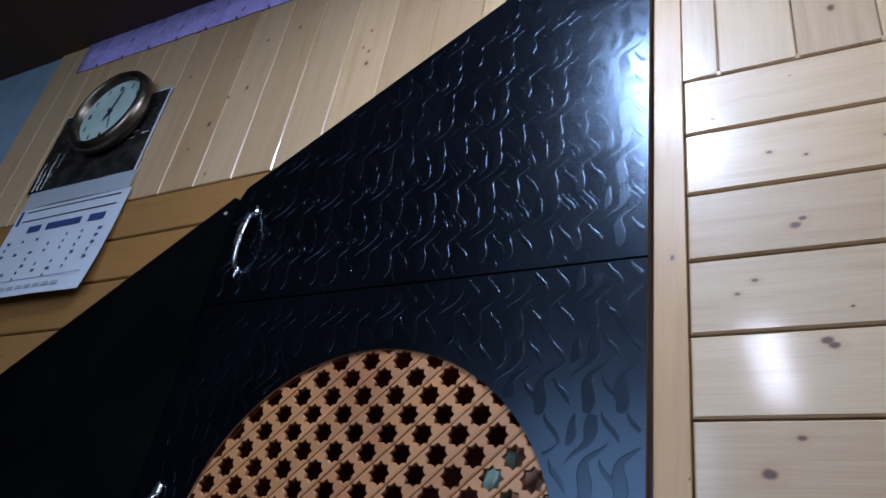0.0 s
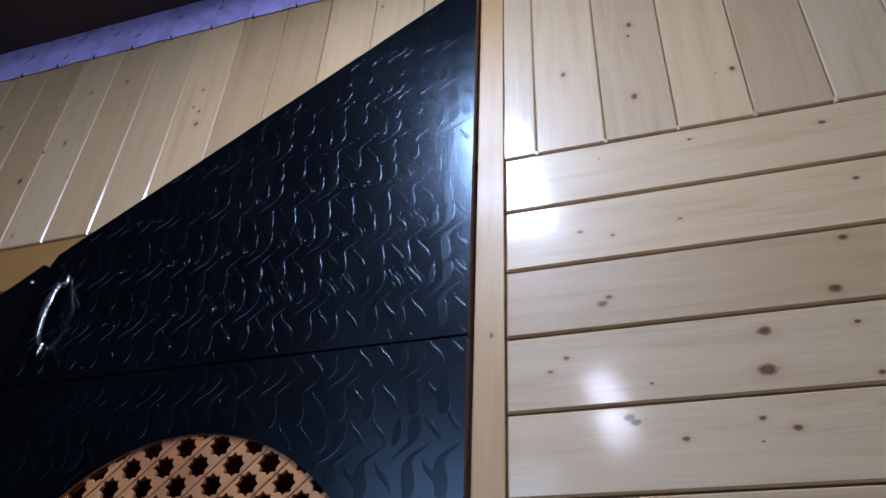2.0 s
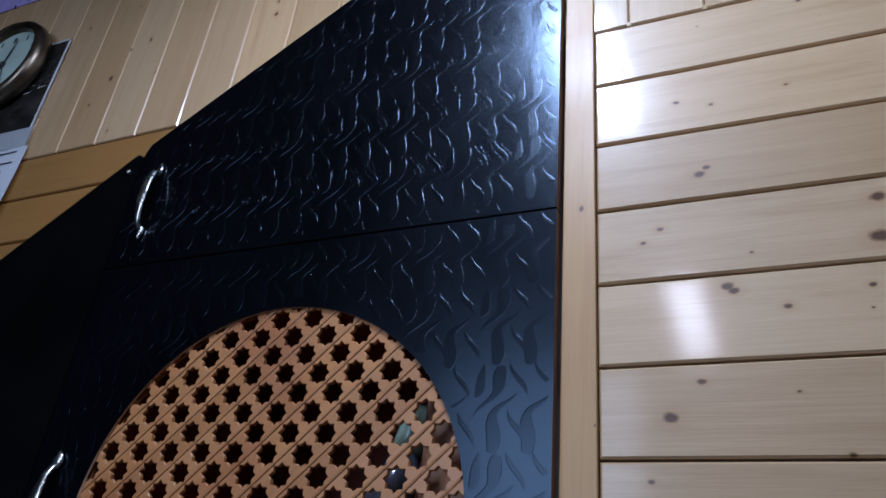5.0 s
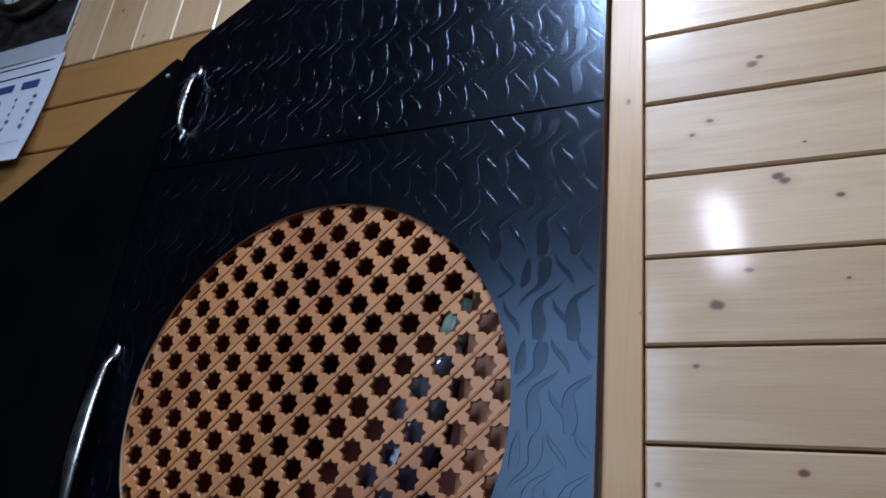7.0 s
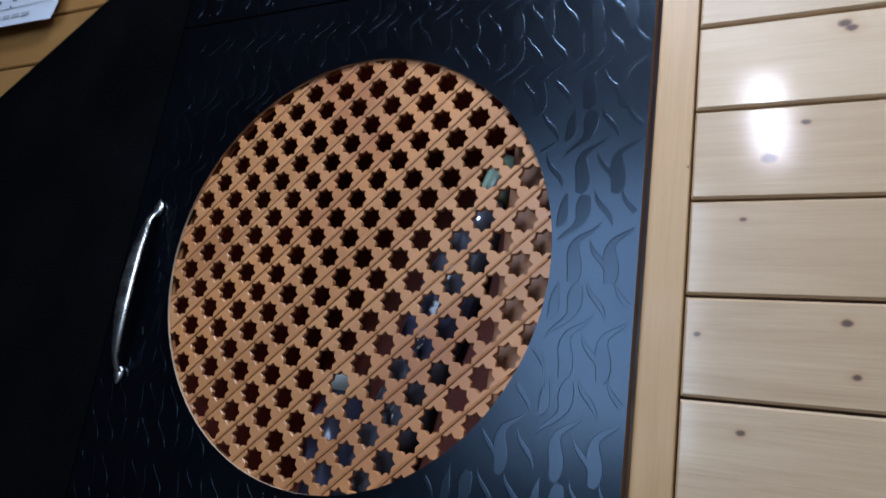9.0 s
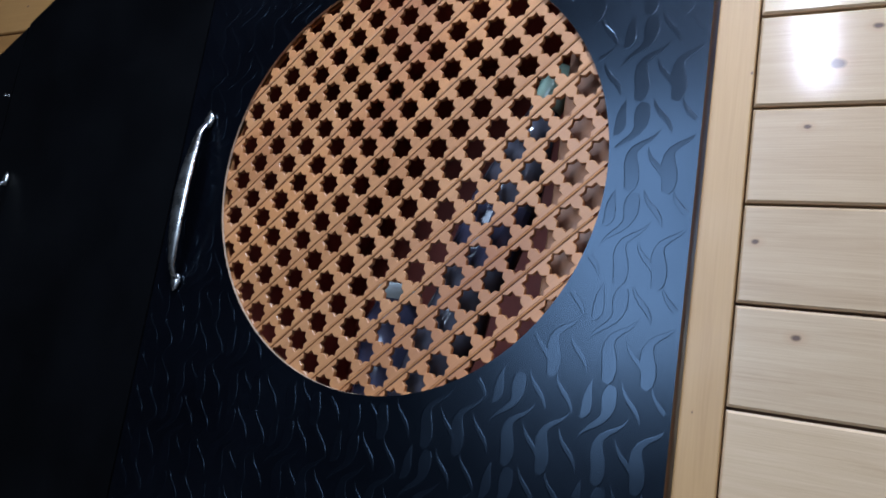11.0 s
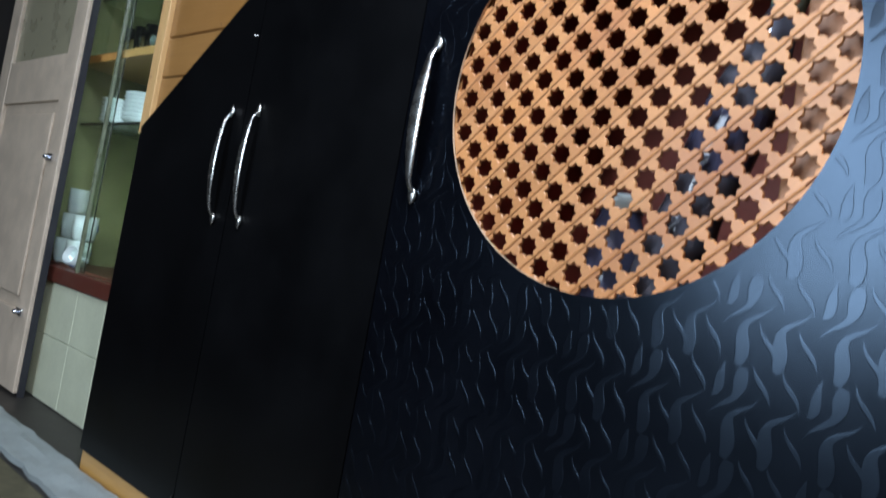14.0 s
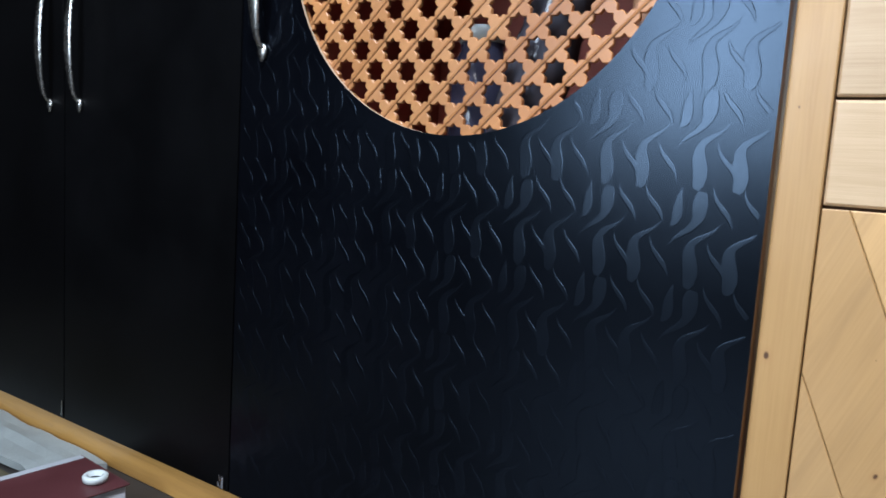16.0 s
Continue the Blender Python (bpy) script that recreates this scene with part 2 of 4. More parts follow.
paper = plain("white_paper", (0.56, 0.58, 0.62), 0.6, 0.0, 0.3, 0.05, 9.0, 0.1)
paper_grey = plain("grey_paper", (0.36, 0.38, 0.40), 0.6, 0.0, 0.3, 0.08)
photo_dark = plain("dark_photo_print", (0.030, 0.026, 0.024), 0.25, 0.0, 0.5, 0.6, 30.0, 0.0)
photo_light = plain("pale_photo_print", (0.72, 0.68, 0.64), 0.25, 0.0, 0.5, 0.3, 60.0, 0.0)
beige_door = plain("beige_door_paint", (0.58, 0.46, 0.35), 0.45)
green_glass_print = plain("olive_door_panel", (0.30, 0.27, 0.18), 0.3)
glazing_bar = plain("glazing_bar_green", (0.14, 0.16, 0.10), 0.3)
olive_paint = plain("olive_paint", (0.24, 0.24, 0.11), 0.5)
cloth = plain("olive_cloth", (0.085, 0.075, 0.045), 0.9, 0.0, 0.2, 0.25, 30.0, 0.5)
cover_red = plain("maroon_book_cover", (0.085, 0.024, 0.026), 0.4)
jar_blue = plain("blue_plastic", (0.06, 0.06, 0.10), 0.15)
bottle_blue = plain("pale_blue_plastic", (0.085, 0.085, 0.105), 0.08)
jar_green = plain("pale_green_plastic", (0.30, 0.42, 0.33), 0.2)
steel = plain("steel_vessel", (0.75, 0.76, 0.80), 0.14, 1.0)


def glass_material():
    k = Mat("clear_glass", (0.86, 0.95, 0.90), 0.03)
    k.set("Transmission Weight", 1.0)
    k.set("IOR", 1.45)
    return k.m


glass = glass_material()

# ---- mesh helpers ----


def ob_from(name, bm, material, parent=None, label="", smooth=False):
    me = bpy.data.meshes.new(name)
    bmesh.ops.recalc_face_normals(bm, faces=bm.faces[:])
    for f in bm.faces:
        f.smooth = smooth
    bm.to_mesh(me)
    bm.free()
    for m in (material if isinstance(material, (list, tuple)) else [material]):
        me.materials.append(m)
    ob = new(name, me)
    if parent is not None:
        ob.parent = parent
    if label:
        ob["label"] = label
    return ob


def part(name, bm, material, parent, label="", smooth=False):
    return ob_from(name, bm, material, parent, label, smooth)


def thing(name, label, category, group="", kind=""):
    return tagged(new(name), label, category, group, kind)


def box(x0, x1, y0, y1, z0, z1, bevel=0.0, segments=2):
    bm = bmesh.new()
    bmesh.ops.create_cube(bm, size=1.0)
    for v in bm.verts:
        v.co = Vector((x0 + (v.co.x + 0.5) * (x1 - x0), y0 + (v.co.y + 0.5) * (y1 - y0), z0 + (v.co.z + 0.5) * (z1 - z0)))
    if bevel:
        bmesh.ops.bevel(bm, geom=bm.edges[:], offset=bevel, segments=segments, affect="EDGES", profile=0.5)
    return bm


def clip(poly, a, b, c):
    """The part of a convex polygon where a*x + b*z >= c."""
    res = []
    for i, p in enumerate(poly):
        q = poly[(i + 1) % len(poly)]
        dp, dq = a * p[0] + b * p[1] - c, a * q[0] + b * q[1] - c
        if dp >= 0:
            res.append(p)
        if (dp >= 0) != (dq >= 0):
            f = dp / (dp - dq)
            res.append((p[0] + f * (q[0] - p[0]), p[1] + f * (q[1] - p[1])))
    return res


def area_of(poly):
    return 0.5 * sum(p[0] * q[1] - q[0] * p[1] for p, q in zip(poly, poly[1:] + poly[:1]))


def inset(poly, d):
    """A convex polygon moved inwards by d."""
    if area_of(poly) < 0:
        poly = poly[::-1]
    res = poly
    for p, q in zip(poly, poly[1:] + poly[:1]):
        ex, ez = q[0] - p[0], q[1] - p[1]
        n = math.hypot(ex, ez)
        if n < 1e-6:
            continue
        a, b = -ez / n, ex / n
        res = clip(res, a, b, a * p[0] + b * p[1] + d)
    return res


def slab(poly, y_front, y_back, bevel=0.002):
    """A board of convex outline in the wall's plane, with a chamfered front edge."""
    if area_of(poly) < 0:
        poly = poly[::-1]
    n = len(poly)
    cx, cz = sum(p[0] for p in poly) / n, sum(p[1] for p in poly) / n
    bm = bmesh.new()
    inner = inset(poly, bevel)
    if len(inner) != n:
        inner = [(cx + (p[0] - cx) * 0.97, cz + (p[1] - cz) * 0.97) for p in poly]
    else:
        # keep the corners in the same order as the outline
        start = min(range(n), key=lambda k: math.hypot(inner[k][0] - poly[0][0], inner[k][1] - poly[0][1]))
        inner = inner[start:] + inner[:start]
    rings = [[bm.verts.new((p[0], y, p[1])) for p in ring] for ring, y in ((inner, y_front), (poly, y_front + bevel), (poly, y_back))]
    bm.faces.new(rings[0])
    bm.faces.new(rings[2][::-1])
    for r0, r1 in zip(rings, rings[1:]):
        for i in range(n):
            j = (i + 1) % n
            bm.faces.new((r0[i], r0[j], r1[j], r1[i]))
    return bm


def plate(outline, hole, y0, y1):
    """A flat board of any outline with a hole in it, both lists of (x, z)."""
    bm = bmesh.new()
    loops = []
    for ring in (outline, hole) if hole else (outline,):
        vs = [bm.verts.new((x, y0, z)) for x, z in ring]
        loops.append((vs, [bm.edges.new((vs[i], vs[(i + 1) % len(vs)])) for i in range(len(vs))]))
    bmesh.ops.triangle_fill(bm, use_beauty=True, use_dissolve=False, edges=[e for _, es in loops for e in es])
    front = bm.faces[:]
    back = {}
    for vs, _ in loops:
        for v in vs:
            back[v] = bm.verts.new((v.co.x, y1, v.co.z))
    for f in front:
        bm.faces.new([back[v] for v in reversed(f.verts)])
    for k, (vs, _) in enumerate(loops):
        for i, v in enumerate(vs):
            w = vs[(i + 1) % len(vs)]
            f = bm.faces.new((v, w, back[w], back[v]))
            f.material_index = 1 + k
    return bm


def lathe(profile, centre, axis="Z", steps=32, caps=True):
    """A turned body from (radius, height) pairs."""
    bm = bmesh.new()
    rings = []
    for r, hh in profile:
        ring = []
        for i in range(steps):
            a = 2 * math.pi * i / steps
            u, w = r * math.cos(a), r * math.sin(a)
            co = (u, w, hh) if axis == "Z" else (u, hh, w)
            ring.append(bm.verts.new(Vector(centre) + Vector(co)))
        rings.append(ring)
    for r0, r1 in zip(rings, rings[1:]):
        for i in range(steps):
            j = (i + 1) % steps
            bm.faces.new((r0[i], r0[j], r1[j], r1[i]))
    for ring in (rings[0], rings[-1]) if caps else ():
        bm.faces.new(ring)
    return bm


def sweep(points, widths, thick, side=Vector((1, 0, 0)), steps=10):
    """A bar with an oval section along the points."""
    bm = bmesh.new()
    rings = []
    for i, p in enumerate(points):
        p = Vector(p)
        d = (Vector(points[min(i + 1, len(points) - 1)]) - Vector(points[max(i - 1, 0)])).normalized()
        up = d.cross(side).normalized()
        ring = []
        for k in range(steps):
            a = 2 * math.pi * k / steps
            ring.append(bm.verts.new(p + side * (widths[i] / 2 * math.cos(a)) + up * (thick[i] / 2 * math.sin(a))))
        rings.append(ring)
    for r0, r1 in zip(rings, rings[1:]):
        for k in range(steps):
            j = (k + 1) % steps
            bm.faces.new((r0[k], r0[j], r1[j], r1[k]))
    bm.faces.new(rings[0][::-1])
    bm.faces.new(rings[-1])
    return bm


def join(*bms):
    """Several bmeshes as one."""
    out = bmesh.new()
    for b in bms:
        me = bpy.data.meshes.new("tmp")
        b.to_mesh(me)
        b.free()
        out.from_mesh(me)
        bpy.data.meshes.remove(me)
    return out


# ---- the room round the panelling ----
floor = tagged(ob_from("floor", box(X_ROOM_L, X_ROOM_R, Y_BACK, 0.9, Z_FLOOR - 0.1, Z_FLOOR), floor_mat), "worn grey floor in front of the cupboard", "floor", kind="structure")
ceiling = tagged(ob_from("ceiling", box(X_ROOM_L, X_ROOM_R, Y_BACK, 0.9, Z_CEIL, Z_CEIL + 0.1), ceiling_brown), "dark brown ceiling above the purple band", "ceiling", kind="structure")
# opening behind the added side fill lamp, out of view
SIDE = (-1.82, -0.78, 0.93, 2.07)
east = join(box(X_ROOM_R, X_ROOM_R + 0.1, Y_BACK, SIDE[0], Z_FLOOR, Z_CEIL), box(X_ROOM_R, X_ROOM_R + 0.1, SIDE[1], 0.9, Z_FLOOR, Z_CEIL),
            box(X_ROOM_R, X_ROOM_R + 0.1, SIDE[0], SIDE[1], Z_FLOOR, SIDE[2]), box(X_ROOM_R, X_ROOM_R + 0.1, SIDE[0], SIDE[1], SIDE[3], Z_CEIL))
tagged(ob_from("wall_east", east, room_wood), "plain dark wooden side wall with an opening behind the fill lamp", "wall", kind="structure")
tagged(ob_from("wall_west", box(X_ROOM_L - 0.1, X_ROOM_L, Y_BACK, 0.9, Z_FLOOR, Z_CEIL), room_wood), "plain dark wooden side wall", "wall", kind="structure")
WIN = (-1.92, -0.92, 0.66, 2.06)
back = join(box(X_ROOM_L, WIN[0], Y_BACK - 0.12, Y_BACK, Z_FLOOR, Z_CEIL), box(WIN[1], X_ROOM_R, Y_BACK - 0.12, Y_BACK, Z_FLOOR, Z_CEIL),
            box(WIN[0], WIN[1], Y_BACK - 0.12, Y_BACK, Z_FLOOR, WIN[2]), box(WIN[0], WIN[1], Y_BACK - 0.12, Y_BACK, WIN[3], Z_CEIL))
tagged(ob_from("wall_south", back, room_wood), "plain dark wooden wall with a window", "wall", kind="structure")

# solid wall behind the boards, round the cupboard's opening
wall = tagged(new("wall_north"), "varnished knotty pine panelling round a stair cupboard", "wall", kind="structure")
Y_CORE = Y_WALL + 0.013
part("backing", box(X_RIGHT + 0.012, X_ROOM_R, Y_CORE, Y_CORE + 0.1, Z_FLOOR, Z_CEIL), joint_dark, wall)
core_top = [(X_WALL_L + 0.004, Z_CEIL), (X_WALL_L + 0.004, Z_ROW), (X_POST - 0.03, Z_ROW), (X_POST - 0.03, slope(X_POST - 0.03) - 0.02), (X_BC, slope(X_BC) - 0.02), (X_RIGHT + 0.012, slope(X_RIGHT + 0.012) - 0.02), (X_RIGHT + 0.012, Z_CEIL)]
part("backing", plate(core_top, None, Y_CORE, Y_CORE + 0.1), [joint_dark, joint_dark], wall)

# ---- the cupboard under the stair ----
cupboard = thing("stair_cupboard", "black embossed laminate cupboard with sloping top under stairs", "cupboard")
YD0, YD1 = 0.0, 0.017     # front and back of the doors
GAP = 0.0016


def inside(poly, x, z, margin):
    """Whether (x, z) lies in a convex polygon given anticlockwise, by the margin."""
    for p, q in zip(poly, poly[1:] + poly[:1]):
        ex, ez = q[0] - p[0], q[1] - p[1]
        if (ex * (z - p[1]) - ez * (x - p[0])) / math.hypot(ex, ez) < margin:
            return False
    return True


def ridge(verts, faces, pts, widths, height):
    """A raised shape along pts on the doors' face, flat on top, with short rounded flanks."""
    base = len(verts)
    n = len(pts)
    for k, (x, z) in enumerate(pts):
        x0, z0 = pts[max(0, k - 1)]
        x1, z1 = pts[min(n - 1, k + 1)]
        dx, dz = x1 - x0, z1 - z0
        d = math.hypot(dx, dz) or 1.0
        nx, nz = -dz / d, dx / d
        w = widths[k] / 2
        flank = min(0.0013, 0.42 * w)
        top = height * min(1.0, w / 0.0016)
        half = ((w, -0.0001), (w - 0.3 * flank, 0.45 * top), (w - 0.65 * flank, 0.85 * top), (w - flank, top), (w - min(1.5 * flank, 0.6 * w), top))
        for a, up in [(-a, up) for a, up in half] + list(half[::-1]):
            verts.append((x + nx * a, YD0 - up, z + nz * a))
    for k in range(n - 1):
        for a in range(9):
            p = base + 10 * k + a
            faces.append((p, p + 1, p + 11, p + 10))


# (x, z, width) along the four shapes of the print: a broad flame with a hooked tip, a hanging one with a long tail, a slim S and a short leaf
FLAME = ((-0.004, -0.030, 0.009), (-0.002, -0.025, 0.0140), (-0.001, -0.017, 0.0160), (-0.002, -0.008, 0.0164), (-0.004, 0.001, 0.0150), (-0.004, 0.009, 0.0118),
         (-0.001, 0.016, 0.0086), (0.006, 0.0215, 0.0066), (0.013, 0.0255, 0.0050), (0.019, 0.0305, 0.0028), (0.023, 0.037, 0.0005))
TAIL = ((0.003, 0.027, 0.009), (0.002, 0.022, 0.0145), (0.001, 0.014, 0.0170), (0.001, 0.006, 0.0160), (0.000, 0.0, 0.0125), (-0.003, -0.006, 0.0094), (-0.009, -0.012, 0.0074),
        (-0.016, -0.017, 0.0058), (-0.023, -0.023, 0.0034), (-0.028, -0.031, 0.0005))
SLIM = ((-0.0105, 0.0210, 0.0006), (-0.0095, 0.0150, 0.0030), (-0.0065, 0.0085, 0.0052), (-0.0015, 0.0025, 0.0066), (0.0040, -0.0035, 0.0066), (0.0078, -0.0095, 0.0050),
        (0.0098, -0.0150, 0.0028), (0.0104, -0.0200, 0.0005))
LEAF = ((0.0030, 0.0210, 0.0006), (0.0016, 0.0150, 0.0048), (0.0002, 0.0070, 0.0092), (0.0000, -0.0020, 0.0122), (-0.0004, -0.0100, 0.0120), (-0.0030, -0.0155, 0.0085), (-0.0060, -0.0180, 0.0030))
LINE = tuple((0.82 * x, 0.82 * z, min(w, 0.0019)) for x, z, w in SLIM)   # fine strokes beside the slim S
CELL_X, CELL_Z = 0.0965, 0.0985


def relief(parent, poly, hole=None, shift=(0.0, 0.0), fine=False):
    """Rows of raised flames, slim strokes and leaves that cover a door."""
    verts, faces = [], []
    xs, zs = [p[0] for p in poly], [p[1] for p in poly]
    ox, oz = -0.638 + shift[0], 0.509 + shift[1]

    def stamp(shape, cx, cz, turn=1, size=1.0, high=0.00017):
        run = []
        for x, z, w in shape + ((None, None, None),):
            px, pz = (cx + turn * size * x, cz + turn * size * z) if w else (0.0, 0.0)
            clear = w and inside(poly, px, pz, 0.0015 + 0.4 * size * w)
            if clear and hole and math.hypot(px - hole[0], pz - hole[1]) < hole[2] + 0.003 + 0.4 * w:
                clear = False
            if clear:
                run.append((px, pz, size * w))
                continue
            if len(run) > 3:
                ridge(verts, faces, [(a, b) for a, b, _ in run], [c for _, _, c in run], (1.6 if fine else 0.7) * high)
            run = []

    for j in range(int((min(zs) - oz) / CELL_Z) - 2, int((max(zs) - oz) / CELL_Z) + 3):
        for i in range(int((min(xs) - ox) / CELL_X) - 2, int((max(xs) - ox) / CELL_X) + 3):
            x, z = ox + CELL_X * i, oz + CELL_Z * j
            stamp(FLAME, x, z)
            stamp(SLIM, x + 0.0235, z - 0.004, 1, 1.0, 0.00019)
            stamp(FLAME, x + 0.0385, z - 0.001)
            stamp(SLIM, x + 0.0625, z - 0.004, 1, 1.0, 0.00019)
            z -= CELL_Z / 2
            for a in (0.0240, 0.0530):
                stamp(SLIM, x + a, z + 0.001, 1, 1.0, 0.00019)
                if fine:
                    stamp(LINE, x + a - 0.0058, z - 0.002)
                    stamp(LINE, x + a + 0.0062, z + 0.004)
            stamp(LEAF, x + 0.0770, z, 1, 1.0, 0.00016)
            stamp(TAIL, x + 0.0975, z - 0.0095, 1, 1.0, 0.00019)
    me = bpy.data.meshes.new("embossed_relief")
    me.from_pydata(verts, [], faces)
    me.materials.append(laminate_flame)
    me.polygons.foreach_set("use_smooth", [True] * len(me.polygons))
    ob = new("embossed_relief", me)
    ob.parent = parent
    return tagged(ob, "flame pattern pressed into black laminate", kind="stuff")


def door(outline, hole=None, label="", printed=True, shift=(0.0, 0.0)):
    ring = None
    if hole:
        cx, cz, r = hole
        ring = [(cx + r * math.cos(2 * math.pi * i / 96), cz + r * math.sin(2 * math.pi * i / 96)) for i in range(96)]
    skin = plate(outline, ring, YD0, 0.0036 if hole else YD1)
    for f in skin.faces:
        if f.material_index == 1 and min(v.co.x for v in f.verts) < X_RIGHT - 0.001:
            f.material_index = 0
    ob = part("door", skin, [laminate if printed else laminate_plain, door_edge, mdf_edge], cupboard, label)
    if hole:
        wider = [(cx + (r + 0.03) * math.cos(2 * math.pi * i / 64), cz + (r + 0.03) * math.sin(2 * math.pi * i / 64)) for i in range(64)]
        part("door_core", plate(outline, wider, 0.0036, YD1), [door_edge, door_edge, mdf_edge], ob)
    if printed:
        relief(ob, outline if area_of(outline) > 0 else outline[::-1], hole, shift, fine=not hole)
    return ob


def handle(parent, x, z0, z1, bow=0.023, wide=0.0205):
    """A leaf-shaped faceted bar on two bent legs with flared foot pads."""
    n = 25
    pts, ws, ts = [], [], []
    for k in range(n):
        s = k / (n - 1) * 2 - 1
        a = abs(s)
        if a < 0.88:
            y = -bow * (0.50 + 0.50 * (1 - (a / 0.88) ** 2)) - 0.003
            w = 0.34 + 0.66 * math.cos(a / 0.88 * math.pi / 2) ** 0.9
        else:
            y = -bow * 0.50 * (1 - (a - 0.88) / 0.12) - 0.003
            w = 0.34 + 0.18 * (a - 0.88) / 0.12
        pts.append((x, y, (z0 + z1) / 2 + (z1 - z0) / 2 * s))
        ws.append(wide * w)
        ts.append(0.0062 if a < 0.88 else 0.0048)
    bar = part("handle", sweep(pts, ws, ts, steps=12), chrome, parent, "leaf-shaped bowed chrome bar handle", True)
    for z, up in ((z0, -1), (z1, 1)):
        tip = [(x, -0.0035, z + up * f) for f in (-0.010, -0.004, 0.003, 0.010, 0.015)]
        part("foot", sweep(tip, [wide * f for f in (0.3, 0.62, 0.72, 0.42, 0.08)], [0.0075, 0.0075, 0.007, 0.006, 0.004], steps=10), chrome, bar, "", True)
    return bar


S0 = 0.006
door_a = door([(X_LEFT, Z_DOOR), (X_AB - GAP, Z_DOOR), (X_AB - GAP, slope(X_AB) - S0), (X_LEFT, slope(X_LEFT))], printed=False)
door_b = door([(X_AB + GAP, Z_DOOR), (X_BC - GAP, Z_DOOR), (X_BC - GAP, slope(X_BC) - 0.016), (X_BC - 0.014, slope(X_BC - 0.014)), (X_AB + GAP, slope(X_AB) + S0 * 0.3)], printed=False)
door_c = door([(X_BC + GAP, Z_DOOR), (X_RIGHT, Z_DOOR), (X_RIGHT, Z_SEAM - GAP), (X_BC + GAP, Z_SEAM - GAP)], CIRCLE, "black laminate door with a round fretwork opening")
door_d = door([(X_BC + GAP, Z_SEAM + GAP), (X_RIGHT, Z_SEAM + GAP), (X_RIGHT, slope(X_RIGHT)), (X_BC + 0.010, slope(X_BC + 0.010)), (X_BC + GAP, slope(X_BC) - 0.014)], shift=(0.03, 0.02))
handle(door_a, -1.826, 0.549, 0.770)
handle(door_b, -1.728, 0.550, 0.771)
handle(door_c, -1.263, 0.630, 0.866, 0.023, 0.026)
handle(door_d, -1.255, 1.230, 1.348, 0.019, 0.016)
part("lock_screw", lathe([(0.004, 0.0), (0.004, -0.003), (0.002, -0.004)], (X_AB - 0.016, 0, 0.93), "Y", 10), chrome, door_a)
part("lock_screw", lathe([(0.004, 0.0), (0.004, -0.003), (0.002, -0.004)], (X_BC - 0.022, 0, slope(X_BC) - 0.045), "Y", 10), chrome, door_b)

# fretwork: slanting strips, one row of eight-pointed stars in each
CX, CZ, CR = CIRCLE
PITCH = PITCH_W = 0.0358
FX, FZ = -0.9559, 0.8006
YF0, YF1 = 0.0042, 0.0100
SLANT = radians(43.77)
DIR, NRM = Vector((math.cos(SLANT), math.sin(SLANT))), Vector((-math.sin(SLANT), math.cos(SLANT)))


def strip(row, rng):
    """One strip with its star holes; u runs along it, w across it."""
    bm = bmesh.new()
    half = PITCH / 2
    lim = math.sqrt(max(0.0, (CR + 0.022) ** 2 - max(0, abs(row) - 0.5) ** 2 * PITCH_W ** 2))
    n = int(lim / PITCH) + 1
    edge_w = PITCH_W / 2 - 0.0019
    for i in range(-n, n + 1):
        u0, w0 = i * PITCH, row * PITCH_W
        rot = rng.uniform(-0.03, 0.03)
        star, sq = [], []
        for k in range(16):
            a = math.pi / 8 * k
            r = (0.0154 if k % 2 == 0 else 0.0118) * rng.uniform(0.97, 1.03)
            star.append((u0 + r * math.cos(a + rot), w0 + r * math.sin(a + rot)))
            c, s = math.cos(a), math.sin(a)
            m = max(abs(c), abs(s))
            sq.append((u0 + half * c / m, w0 + edge_w * s / m))

        def v3(p, y):
            q = DIR * p[0] + NRM * p[1]
            return bm.verts.new((FX + q.x, y, FZ + q.y))

        rim = [(u0 + (p[0] - u0) * 1.07, w0 + (p[1] - w0) * 1.07) for p in star]
        sf, qf = [v3(p, YF0 + 0.0009) for p in star], [v3(p, YF0) for p in sq]
        rf = [v3(p, YF0) for p in rim]
        sb, qb = [v3(p, YF1) for p in star], [v3(p, YF1) for p in sq]
        for k in range(16):
            j = (k + 1) % 16
            bm.faces.new((qf[k], qf[j], rf[j], rf[k]))
            bm.faces.new((rf[k], rf[j], sf[j], sf[k]))
            bm.faces.new((qb[j], qb[k], sb[k], sb[j]))
            bm.faces.new((sf[k], sf[j], sb[j], sb[k]))
            if k in (2, 3, 4, 5, 10, 11, 12, 13):
                bm.faces.new((qf[j], qf[k], qb[k], qb[j]))
    bmesh.ops.remove_doubles(bm, verts=bm.verts[:], dist=0.00005)
    return bm


